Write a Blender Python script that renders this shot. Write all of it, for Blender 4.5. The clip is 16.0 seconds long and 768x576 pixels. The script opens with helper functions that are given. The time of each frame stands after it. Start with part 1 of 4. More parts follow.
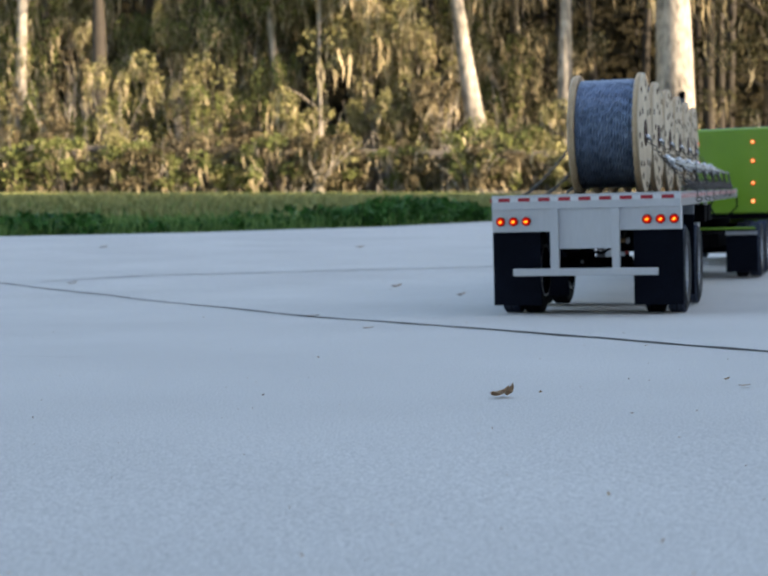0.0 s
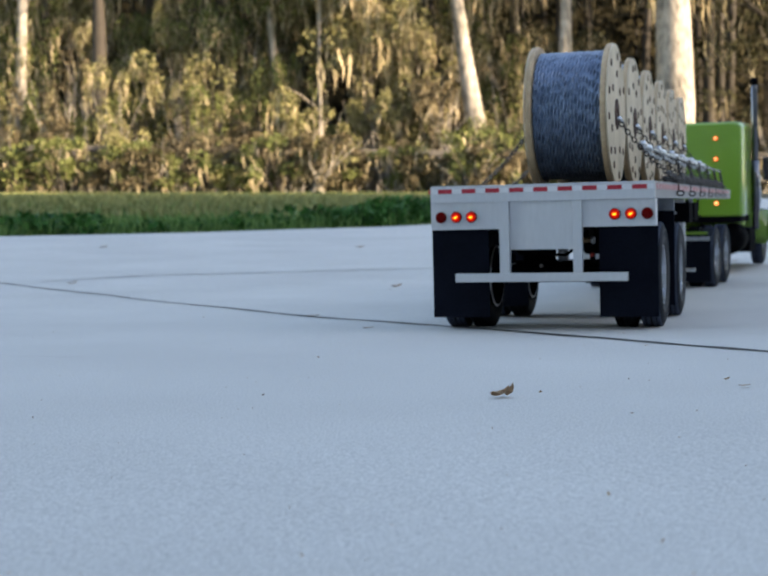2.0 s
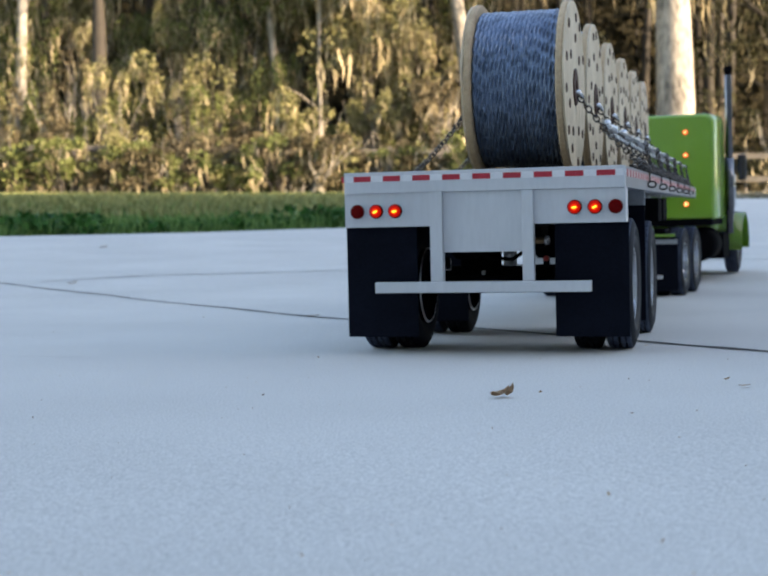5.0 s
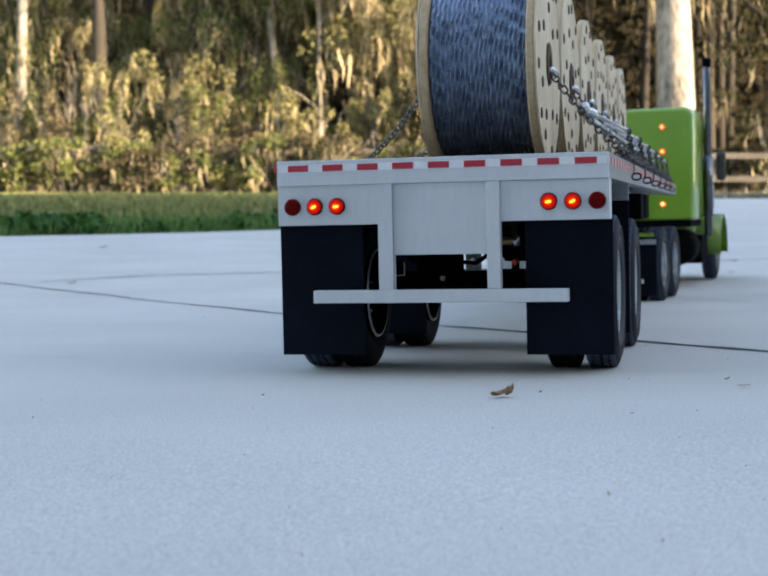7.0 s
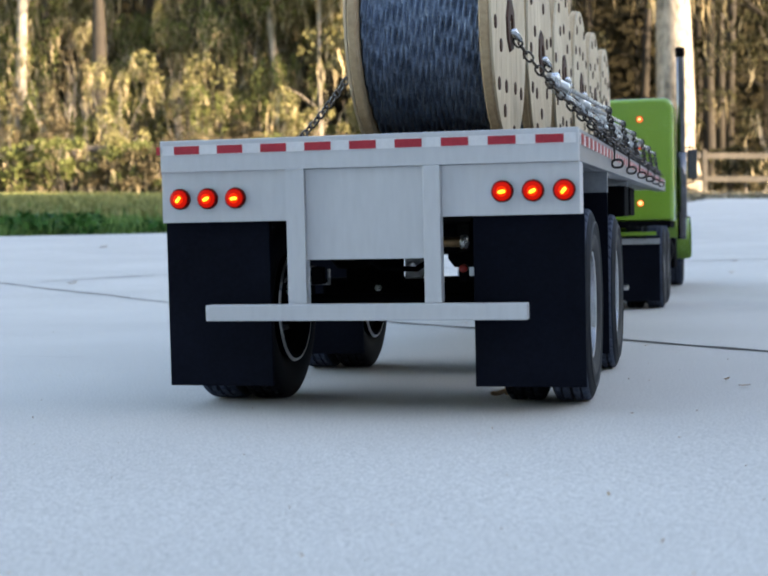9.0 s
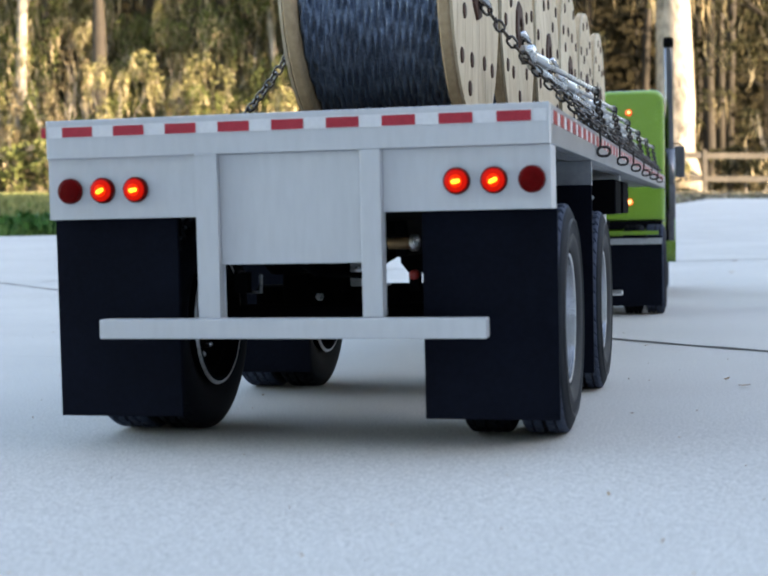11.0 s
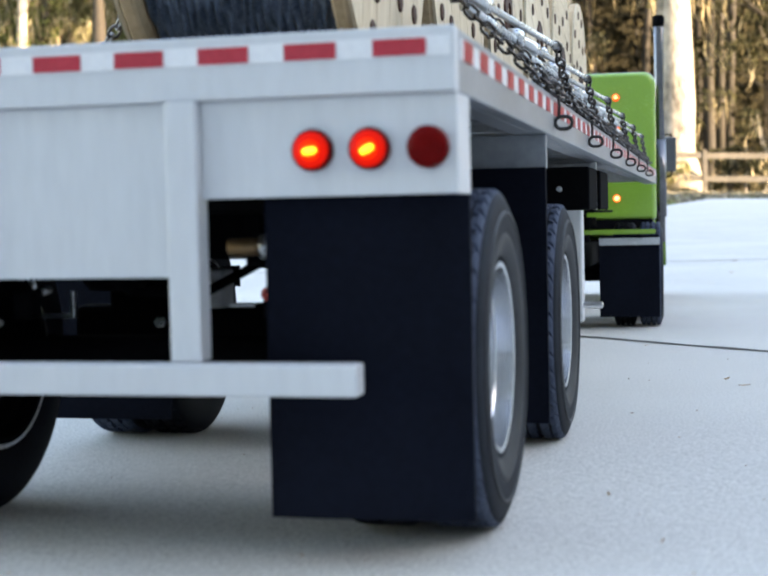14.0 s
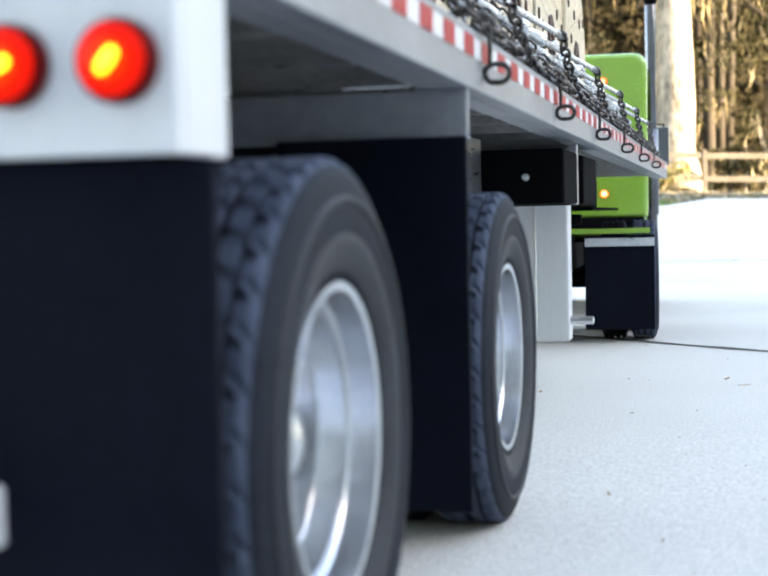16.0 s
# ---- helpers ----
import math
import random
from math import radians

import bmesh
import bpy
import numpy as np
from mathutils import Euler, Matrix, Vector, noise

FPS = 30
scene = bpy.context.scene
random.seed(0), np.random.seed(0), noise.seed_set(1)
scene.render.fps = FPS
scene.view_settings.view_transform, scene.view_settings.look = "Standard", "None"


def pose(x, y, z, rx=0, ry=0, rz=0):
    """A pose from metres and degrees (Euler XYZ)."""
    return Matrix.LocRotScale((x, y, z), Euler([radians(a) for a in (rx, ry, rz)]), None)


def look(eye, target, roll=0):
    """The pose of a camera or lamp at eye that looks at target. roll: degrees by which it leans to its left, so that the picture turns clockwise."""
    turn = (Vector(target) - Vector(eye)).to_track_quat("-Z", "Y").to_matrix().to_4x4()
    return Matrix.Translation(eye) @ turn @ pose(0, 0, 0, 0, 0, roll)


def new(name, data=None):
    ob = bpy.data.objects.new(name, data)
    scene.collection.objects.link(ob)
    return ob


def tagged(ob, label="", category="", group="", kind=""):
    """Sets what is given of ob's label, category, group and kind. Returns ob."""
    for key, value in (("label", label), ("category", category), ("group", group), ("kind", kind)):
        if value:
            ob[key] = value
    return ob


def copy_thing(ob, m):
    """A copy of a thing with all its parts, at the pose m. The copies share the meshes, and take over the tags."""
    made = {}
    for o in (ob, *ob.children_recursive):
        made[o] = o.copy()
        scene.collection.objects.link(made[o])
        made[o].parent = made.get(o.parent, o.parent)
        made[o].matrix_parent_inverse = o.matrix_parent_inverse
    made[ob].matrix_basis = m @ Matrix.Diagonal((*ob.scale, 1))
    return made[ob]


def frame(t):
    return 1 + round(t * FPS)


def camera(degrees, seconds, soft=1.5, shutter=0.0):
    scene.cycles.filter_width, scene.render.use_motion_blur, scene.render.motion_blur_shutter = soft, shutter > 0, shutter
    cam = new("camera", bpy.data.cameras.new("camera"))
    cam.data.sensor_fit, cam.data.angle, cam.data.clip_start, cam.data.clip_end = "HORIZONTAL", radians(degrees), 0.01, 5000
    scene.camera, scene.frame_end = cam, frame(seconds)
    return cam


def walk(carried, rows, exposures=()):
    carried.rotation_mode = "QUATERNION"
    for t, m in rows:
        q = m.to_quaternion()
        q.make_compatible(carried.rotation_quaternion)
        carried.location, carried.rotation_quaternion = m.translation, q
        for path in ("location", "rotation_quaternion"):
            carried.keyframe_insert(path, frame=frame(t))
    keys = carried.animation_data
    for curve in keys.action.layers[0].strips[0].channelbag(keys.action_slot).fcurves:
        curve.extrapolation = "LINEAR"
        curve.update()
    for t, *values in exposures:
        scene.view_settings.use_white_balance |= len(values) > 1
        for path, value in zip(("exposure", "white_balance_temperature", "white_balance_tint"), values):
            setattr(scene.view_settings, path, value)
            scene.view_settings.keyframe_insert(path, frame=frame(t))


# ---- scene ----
# ---- camera: it stands still, low over the driveway ----
cam = camera(30.76, 16.0, soft=2.0)
cam.data.dof.use_dof, cam.data.dof.focus_distance, cam.data.dof.aperture_fstop = True, 0.72, 31.0
VIEW = pose(0.0, 0.0, 0.0747, 88.153, 0, 0) @ pose(0, 0, 0, 0, 0, -0.98)
walk(cam, [(0.0, VIEW), (16.0, VIEW)],
     exposures=[(0.0, 2.08, 7300, 14), (3.5, 2.23, 7300, 14), (7.0, 2.38, 7400, 14), (9.0, 2.57, 7650, 15), (11.5, 2.8, 7750, 15),
                (12.5, 2.97, 7850, 15), (14.5, 3.22, 8000, 14), (15.3, 3.42, 8150, 14), (16.0, 3.62, 8300, 14)])

# ---- light: open shade under a clear sky, low sun on the woods ----
SUN_EL, SUN_AZ = radians(17), radians(118)      # azimuth clockwise from +y
world = bpy.data.worlds.new("sky")
scene.world = world
world.use_nodes = True
wn = world.node_tree.nodes
sky = wn.new("ShaderNodeTexSky")
sky.sky_type, sky.sun_disc = "NISHITA", False
sky.sun_elevation, sky.sun_rotation = SUN_EL, SUN_AZ
world.node_tree.links.new(sky.outputs[0], wn["Background"].inputs[0])
wn["Background"].inputs[1].default_value = 0.15
sun = new("sun", bpy.data.lights.new("sun", "SUN"))
sun.data.energy, sun.data.angle, sun.data.color = 3.9, radians(0.5), (1.0, 0.86, 0.66)
SUN_DIR = Vector((math.sin(SUN_AZ) * math.cos(SUN_EL), math.cos(SUN_AZ) * math.cos(SUN_EL), math.sin(SUN_EL)))
sun.matrix_world = look(SUN_DIR * 60, (0, 0, 0))


# ---- materials ----
def mat(name, dark, light, rough=0.6, metal=0.0, scale=40.0, bump=0.0, fine=None, emit=None, power=0.0, island=0.0,
        coat=0.0, rough_var=0.1, stretch=None, see=0.0, per_object=0.0, spec=0.5, grain=0.45):
    m = bpy.data.materials.new(name)
    m.use_nodes = True
    nt, n = m.node_tree, m.node_tree.nodes
    b = n["Principled BSDF"]
    co = n.new("ShaderNodeTexCoord")
    src = co.outputs["Object"]
    if stretch:
        mp = n.new("ShaderNodeMapping")
        mp.inputs["Scale"].default_value = stretch
        nt.links.new(src, mp.inputs[0])
        src = mp.outputs[0]
    big, small = n.new("ShaderNodeTexNoise"), n.new("ShaderNodeTexNoise")
    big.inputs["Scale"].default_value, small.inputs["Scale"].default_value = scale, fine or scale * 9
    big.inputs["Detail"].default_value, small.inputs["Detail"].default_value = 4, 3
    for q in (big, small):
        nt.links.new(src, q.inputs["Vector"])
    mix = n.new("ShaderNodeMath")
    mix.operation = "MULTIPLY_ADD"
    mix.inputs[1].default_value = grain
    nt.links.new(small.outputs[0], mix.inputs[0])
    half = n.new("ShaderNodeMath")
    half.operation = "MULTIPLY"
    half.inputs[1].default_value = 1 - grain
    nt.links.new(big.outputs[0], half.inputs[0])
    nt.links.new(half.outputs[0], mix.inputs[2])
    fac = mix.outputs[0]
    if island or per_object:
        src2 = n.new("ShaderNodeNewGeometry").outputs["Random Per Island"] if island else n.new("ShaderNodeObjectInfo").outputs["Random"]
        lerp = n.new("ShaderNodeMix")
        lerp.inputs[0].default_value = island or per_object
        nt.links.new(fac, lerp.inputs[2])
        nt.links.new(src2, lerp.inputs[3])
        fac = lerp.outputs[0]
    ramp = n.new("ShaderNodeValToRGB")
    lo, hi = (0.32, 0.68) if not (island or per_object) else (0.15, 0.85)
    ramp.color_ramp.elements[0].position, ramp.color_ramp.elements[1].position = lo, hi
    ramp.color_ramp.elements[0].color, ramp.color_ramp.elements[1].color = (*dark, 1), (*light, 1)
    nt.links.new(fac, ramp.inputs[0])
    nt.links.new(ramp.outputs[0], b.inputs["Base Color"])
    rr = n.new("ShaderNodeMapRange")
    rr.inputs[3].default_value, rr.inputs[4].default_value = max(0.03, rough - rough_var), min(1, rough + rough_var)
    nt.links.new(mix.outputs[0], rr.inputs[0])
    nt.links.new(rr.outputs[0], b.inputs["Roughness"])
    b.inputs["Metallic"].default_value = metal
    b.inputs["Coat Weight"].default_value = coat
    b.inputs["Specular IOR Level"].default_value = spec
    if see:
        b.inputs["Subsurface Weight"].default_value = 0.0
        b.inputs["Transmission Weight"].default_value = see
    if bump:
        bp = n.new("ShaderNodeBump")
        bp.inputs["Strength"].default_value, bp.inputs["Distance"].default_value = min(1, bump), 0.0006 * bump
        nt.links.new(small.outputs[0], bp.inputs["Height"])
        nt.links.new(bp.outputs[0], b.inputs["Normal"])
    if emit:
        b.inputs["Emission Color"].default_value = (*emit, 1)
        b.inputs["Emission Strength"].default_value = power
    return m


M_CONC = mat("concrete", (0.345, 0.335, 0.317), (0.655, 0.635, 0.597), 0.9, scale=3.4, fine=1000, spec=0.2, grain=0.8)
M_SOIL = mat("turf_soil", (0.05, 0.08, 0.02), (0.14, 0.16, 0.055), 0.95, scale=0.6, fine=8)
M_JOINT = mat("joint_filler", (0.012, 0.011, 0.01), (0.06, 0.05, 0.045), 0.9, scale=30)
M_STAIN = mat("crack_dirt", (0.22, 0.21, 0.2), (0.36, 0.35, 0.33), 0.9, scale=30)
M_PAINT = mat("silver_paint", (0.53, 0.54, 0.56), (0.60, 0.61, 0.63), 0.42, 0.15, scale=22, fine=420, bump=0.03, stretch=(1, 1, 0.2))
M_ALU = mat("aluminium", (0.42, 0.43, 0.45), (0.72, 0.73, 0.75), 0.3, 0.9, scale=25, fine=400, rough_var=0.12, stretch=(1, 0.2, 4))
M_CHROME = mat("polished_rim", (0.48, 0.49, 0.51), (0.64, 0.65, 0.67), 0.25, 1.0, scale=60, rough_var=0.04)
M_BRIGHT = mat("bright_steel", (0.46, 0.47, 0.48), (0.72, 0.73, 0.74), 0.28, 0.9, scale=80)
M_STACK = mat("smoked_chrome", (0.10, 0.10, 0.11), (0.18, 0.18, 0.19), 0.16, 1.0, scale=60, rough_var=0.03)
M_RAIL = mat("rail_aluminium", (0.25, 0.265, 0.29), (0.37, 0.39, 0.42), 0.4, 0.45, scale=20, fine=300)
M_FLAP = mat("flap_rubber", (0.0026, 0.0035, 0.0072), (0.0062, 0.0080, 0.0155), 0.7, scale=30, fine=500, bump=0.15, spec=0.05)
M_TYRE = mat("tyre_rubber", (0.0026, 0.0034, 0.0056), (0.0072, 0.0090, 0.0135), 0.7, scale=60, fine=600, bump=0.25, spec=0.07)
# outer tread: blue skylight painted into the black rubber
M_TREAD_LIT = mat("skylit_tread", (0.029, 0.039, 0.064), (0.072, 0.090, 0.132), 0.75, scale=60, fine=500, bump=0.3, spec=0.12)
# outer rubber: lighter copy of the tyre colour, for dust and daylight together
M_RUBBER_LIT = mat("dusty_lit_rubber", (0.0072, 0.0092, 0.0135), (0.0195, 0.0235, 0.0315), 0.7, scale=60, fine=600, bump=0.25, spec=0.1)
M_WALL = mat("tyre_sidewall", (0.013, 0.0145, 0.018), (0.034, 0.037, 0.043), 0.6, scale=50, fine=500, bump=0.1, spec=0.2)
M_BLACK = mat("black_steel", (0.002, 0.002, 0.0025), (0.005, 0.005, 0.006), 0.85, 0.0, scale=60, spec=0.03)
M_RED = mat("red_tape", (0.38, 0.015, 0.03), (0.52, 0.03, 0.05), 0.35, scale=80)
M_WHITE = mat("white_tape", (0.66, 0.66, 0.68), (0.77, 0.77, 0.78), 0.35, scale=80)
M_LENS = mat("lamp_lens", (0.09, 0.001, 0.001), (0.15, 0.002, 0.002), 0.35, scale=300, spec=0.06)
M_LIT = mat("lamp_glow", (0.06, 0.001, 0.001), (0.10, 0.002, 0.001), 0.5, scale=500, emit=(1.0, 0.012, 0.002), power=0.085, spec=0.1)
M_HOT = mat("lamp_hot_spot", (0.2, 0.01, 0.002), (0.3, 0.02, 0.002), 0.5, scale=500, emit=(1.0, 0.028, 0.003), power=0.15, spec=0.1)
M_VALVE = mat("grey_casting", (0.22, 0.22, 0.22), (0.42, 0.42, 0.42), 0.5, 0.3, scale=200)
# red of the piece that stands in for a reflection
M_RED_GLINT = mat("glint_red", (0.35, 0.02, 0.015), (0.5, 0.04, 0.03), 0.4, scale=200)
M_BULB = mat("lamp_filament", (0.9, 0.3, 0.05), (0.95, 0.4, 0.08), 0.4, scale=300, emit=(1.0, 0.30, 0.012), power=0.9)
M_MARK = mat("marker_lens", (0.8, 0.08, 0.01), (0.9, 0.12, 0.02), 0.3, scale=300, emit=(1.0, 0.09, 0.01), power=0.16)
M_GLOW = mat("marker_bulb", (0.9, 0.5, 0.2), (1, 0.6, 0.3), 0.4, scale=300, emit=(1.0, 0.40, 0.12), power=0.7)
M_GREEN = mat("lime_paint", (0.175, 0.335, 0.030), (0.225, 0.41, 0.045), 0.25, 0.0, scale=12, fine=500, coat=0.5)
M_WOOD = mat("pine_flange", (0.50, 0.385, 0.245), (0.76, 0.64, 0.47), 0.7, scale=40, fine=260, bump=0.2, stretch=(1, 1, 0.25))
M_RIMWOOD = mat("flange_edge_wood", (0.40, 0.275, 0.16), (0.62, 0.46, 0.29), 0.75, scale=60, fine=400, bump=0.2)
M_BOLT = mat("rusty_bolt", (0.035, 0.015, 0.009), (0.09, 0.035, 0.02), 0.7, 0.3, scale=200)
M_CABLE = mat("grey_cable", (0.05, 0.078, 0.128), (0.23, 0.305, 0.43), 0.34, 0.55, scale=90, fine=700, bump=0.1)
M_CHAIN = mat("dark_chain", (0.025, 0.022, 0.02), (0.17, 0.15, 0.14), 0.22, 0.9, scale=300)
M_HOOK = mat("black_hook", (0.008, 0.008, 0.008), (0.03, 0.028, 0.026), 0.45, 0.2, scale=300)
M_DECK = mat("deck_boards", (0.09, 0.07, 0.05), (0.19, 0.15, 0.11), 0.7, scale=30, bump=0.2)
M_GLASS = mat("dark_glass", (0.006, 0.008, 0.01), (0.012, 0.014, 0.016), 0.08, 0.0, scale=10, rough_var=0.02)
M_BRONZE = mat("bronze_can", (0.2, 0.12, 0.06), (0.32, 0.2, 0.1), 0.4, 0.6, scale=90)
M_DRY = mat("dry_leaf", (0.26, 0.15, 0.08), (0.66, 0.47, 0.29), 0.8, scale=120, bump=0.3)
M_BARK = mat("pale_bark", (0.045, 0.040, 0.035), (0.44, 0.385, 0.32), 0.9, scale=1.1, fine=9, bump=1.0, stretch=(1, 1, 0.4), grain=0.55)
M_BARKD = mat("dark_bark", (0.014, 0.011, 0.008), (0.055, 0.044, 0.033), 0.9, scale=2.2, fine=20, bump=1.0, stretch=(1, 1, 0.35))
M_LEAF = mat("olive_leaves", (0.026, 0.034, 0.011), (0.175, 0.19, 0.06), 0.8, scale=0.35, fine=3, island=0.6, spec=0.15)
M_LEAFY = mat("yellowing_leaves", (0.044, 0.043, 0.017), (0.28, 0.255, 0.11), 0.8, scale=0.35, fine=3, island=0.6, spec=0.15)
M_LEAFB = mat("brown_leaves", (0.022, 0.018, 0.010), (0.145, 0.115, 0.064), 0.85, scale=0.35, fine=3, island=0.6, spec=0.15)
# leaves of the right-hand woods, darkened to paint the shade there
M_LEAF_SHADE = mat("shaded_leaves", (0.010, 0.012, 0.006), (0.065, 0.060, 0.026), 0.85, scale=0.35, fine=3, island=0.6, spec=0.15)
M_MOSS = mat("hanging_moss", (0.10, 0.08, 0.045), (0.52, 0.43, 0.275), 0.9, scale=0.5, fine=4, island=0.6, spec=0.15)
# near-black on purpose: the shade inside the woods is in this colour
M_FAR_SHADE = mat("shaded_deep_woods", (0.004, 0.0035, 0.002), (0.03, 0.025, 0.012), 0.95, scale=0.5, fine=4, island=0.5, spec=0.15)
M_GRASS = mat("grass_blades", (0.05, 0.125, 0.032), (0.19, 0.31, 0.085), 0.7, scale=0.8, fine=6, island=0.5, spec=0.15)
M_STRAW = mat("dry_grass", (0.12, 0.145, 0.05), (0.28, 0.27, 0.11), 0.8, scale=0.8, fine=6, island=0.6, spec=0.15)
M_WEED = mat("weed_leaves", (0.012, 0.06, 0.012), (0.05, 0.16, 0.025), 0.6, scale=2, fine=12, island=0.5, spec=0.15)
# weathered wood, darkened further: the trees' shade on the fence is in this colour
M_FENCE = mat("weathered_shaded_rail", (0.045, 0.039, 0.032), (0.125, 0.108, 0.09), 0.85, scale=3, fine=40, bump=0.5)
M_LITTER = mat("leaf_litter", (0.09, 0.075, 0.055), (0.30, 0.265, 0.21), 0.9, scale=0.6, fine=6, island=0.6, spec=0.1)
# for the unseen walls added to block the sun
M_SHADE_WALL = mat("shade_wall_pale", (0.42, 0.42, 0.42), (0.5, 0.5, 0.49), 0.9, scale=2, fine=60, bump=0.4)


# ---- mesh helpers ----
def link(name, bm, material, parent=None, label="", smooth=False, at=None):
    me = bpy.data.meshes.new(name)
    bm.to_mesh(me)
    bm.free()
    me.materials.append(material)
    if smooth:
        me.polygons.foreach_set("use_smooth", [True] * len(me.polygons))
    ob = new(name, me)
    ob.parent = parent
    if at is not None:
        ob.matrix_basis = at
    return tagged(ob, label)


def part(name, bm, material, parent, label="", smooth=False, at=None):
    return link(name, bm, material, parent, label, smooth, at)


def box(x0, x1, y0, y1, z0, z1, bevel=0.0, bm=None):
    bm2 = bmesh.new()
    bmesh.ops.create_cube(bm2, size=1)
    for v in bm2.verts:
        v.co = Vector(((x0 + x1) / 2 + v.co.x * (x1 - x0), (y0 + y1) / 2 + v.co.y * (y1 - y0), (z0 + z1) / 2 + v.co.z * (z1 - z0)))
    if bevel:
        bmesh.ops.bevel(bm2, geom=bm2.edges[:], offset=bevel, segments=2, affect="EDGES", profile=0.5)
    return join(bm, bm2)


def join(bm, bm2):
    if bm is None:
        return bm2
    me = bpy.data.meshes.new("tmp")
    bm2.to_mesh(me)
    bm2.free()
    bm.from_mesh(me)
    bpy.data.meshes.remove(me)
    return bm


def lathe(profile, n=48, axis="X", at=(0, 0, 0), bm=None, wave=None, cap=True):
    """Turn (along, radius) pairs about an axis."""
    bm2 = bmesh.new()
    rings = []
    for k, (a, r) in enumerate(profile):
        ring = []
        for i in range(n):
            w = 2 * math.pi * i / n
            q = r + (wave(k, i) if wave else 0)
            c, s = q * math.cos(w), q * math.sin(w)
            p = {"X": (a, c, s), "Y": (c, a, s), "Z": (c, s, a)}[axis]
            ring.append(bm2.verts.new((p[0] + at[0], p[1] + at[1], p[2] + at[2])))
        rings.append(ring)
    for r0, r1 in zip(rings, rings[1:]):
        for i in range(n):
            bm2.faces.new((r0[i], r0[(i + 1) % n], r1[(i + 1) % n], r1[i]))
    for ring in (rings[0], rings[-1]) if cap else ():
        if (ring[0].co - ring[n // 2].co).length > 1e-5:
            bm2.faces.new(ring)
    bmesh.ops.recalc_face_normals(bm2, faces=bm2.faces[:])
    return join(bm, bm2)


def tube(points, radii, n=8, bm=None):
    """A tapered tube along points."""
    bm2 = bmesh.new()
    rings = []
    pts = [Vector(p) for p in points]
    for k, p in enumerate(pts):
        d = (pts[min(k + 1, len(pts) - 1)] - pts[max(k - 1, 0)]).normalized()
        u = d.orthogonal().normalized() if k == 0 else (u - d * u.dot(d)).normalized()
        w = d.cross(u)
        rings.append([bm2.verts.new(p + (u * math.cos(2 * math.pi * i / n) + w * math.sin(2 * math.pi * i / n)) * radii[k]) for i in range(n)])
    for r0, r1 in zip(rings, rings[1:]):
        for i in range(n):
            bm2.faces.new((r0[i], r0[(i + 1) % n], r1[(i + 1) % n], r1[i]))
    bm2.faces.new(rings[0])
    bm2.faces.new(rings[-1])
    bmesh.ops.recalc_face_normals(bm2, faces=bm2.faces[:])
    return join(bm, bm2)


def soup(name, verts, faces, material, parent=None, label="", at=None):
    me = bpy.data.meshes.new(name)
    me.from_pydata(verts, [], faces)
    me.materials.append(material)
    ob = new(name, me)
    ob.parent = parent
    if at is not None:
        ob.matrix_basis = at
    return tagged(ob, label)


# ---- ground: flat near the camera, climbing 4 % to the woods ----
def rise(y):
    if y < 0.6:
        return -0.0028 * (0.6 - max(y, -3.0))
    if y < 1.8:
        return 0.0
    return 0.04 * (y - 1.8) ** 2 if y < 2.29 else 0.0096 + 0.0395 * (y - 2.29)


def ground_z(x, y):
    k = min(max((y - 2.0) / 2.5, 0), 1)
    return rise(min(y, 60)) - 0.0171 * x * k * k * (3 - 2 * k) * min(1, 30 / max(abs(x), 1))


def sheet(name, xs, ys, material, inside=None, lift=0.0, thick=0.0):
    verts, faces, index = [], [], {}
    for j, y in enumerate(ys):
        for i, x in enumerate(xs):
            index[i, j] = len(verts)
            verts.append((x, y, ground_z(x, y) + lift))
    for j in range(len(ys) - 1):
        for i in range(len(xs) - 1):
            faces.append((index[i, j], index[i + 1, j], index[i + 1, j + 1], index[i, j + 1]))
    return soup(name, verts, faces, material)


def spread(a, b, n, power=1.0):
    return [a + (b - a) * (i / n) ** power for i in range(n + 1)]


gx = [-400, -150, -60] + spread(-30, 30, 120) + [60, 150, 400]
gy = [-400, -120, -40, -15, -6] + spread(-2, 6, 80) + spread(6.4, 60, 100) + [90, 150, 400, 900]
tagged(sheet("ground", gx, gy, M_SOIL, lift=-0.03), "sloping turf with soil, climbing to the woods", "ground", kind="structure")

# the driveway's edge against the grass, from near left to far right
EDGE = [(-9.0, -1.0), (-1.6, 4.2), (-0.65, 4.88), (0.04, 5.65), (0.5, 6.5), (1.25, 8.2), (2.7, 13.0), (4.7, 20.0), (30.0, 21.0)]


def edge_y(x):
    for (x0, y0), (x1, y1) in zip(EDGE, EDGE[1:]):
        if x0 <= x <= x1:
            return y0 + (y1 - y0) * (x - x0) / (x1 - x0)
    return -1.0


dv, df = [], []
dxs = spread(-9, 4.3, 266) + spread(4.6, 30, 60)
NV = 90
for x in dxs:
    top = edge_y(x) + 0.02 * noise.noise((x * 3, 0, 0))
    for j in range(NV + 1):
        y = -8 + (top + 8) * (1 - (1 - j / NV) ** 1.5)
        dv.append((x, y, ground_z(x, y)))
    dv.append((x, top + 0.004, ground_z(x, top) - 0.06))
for i in range(len(dxs) - 1):
    for j in range(NV + 1):
        a, b = i * (NV + 2) + j, (i + 1) * (NV + 2) + j
        df.append((a, b, b + 1, a + 1))
tagged(soup("driveway", dv, df, M_CONC), "pale grey broom-finished concrete driveway with joints", "driveway", kind="structure")


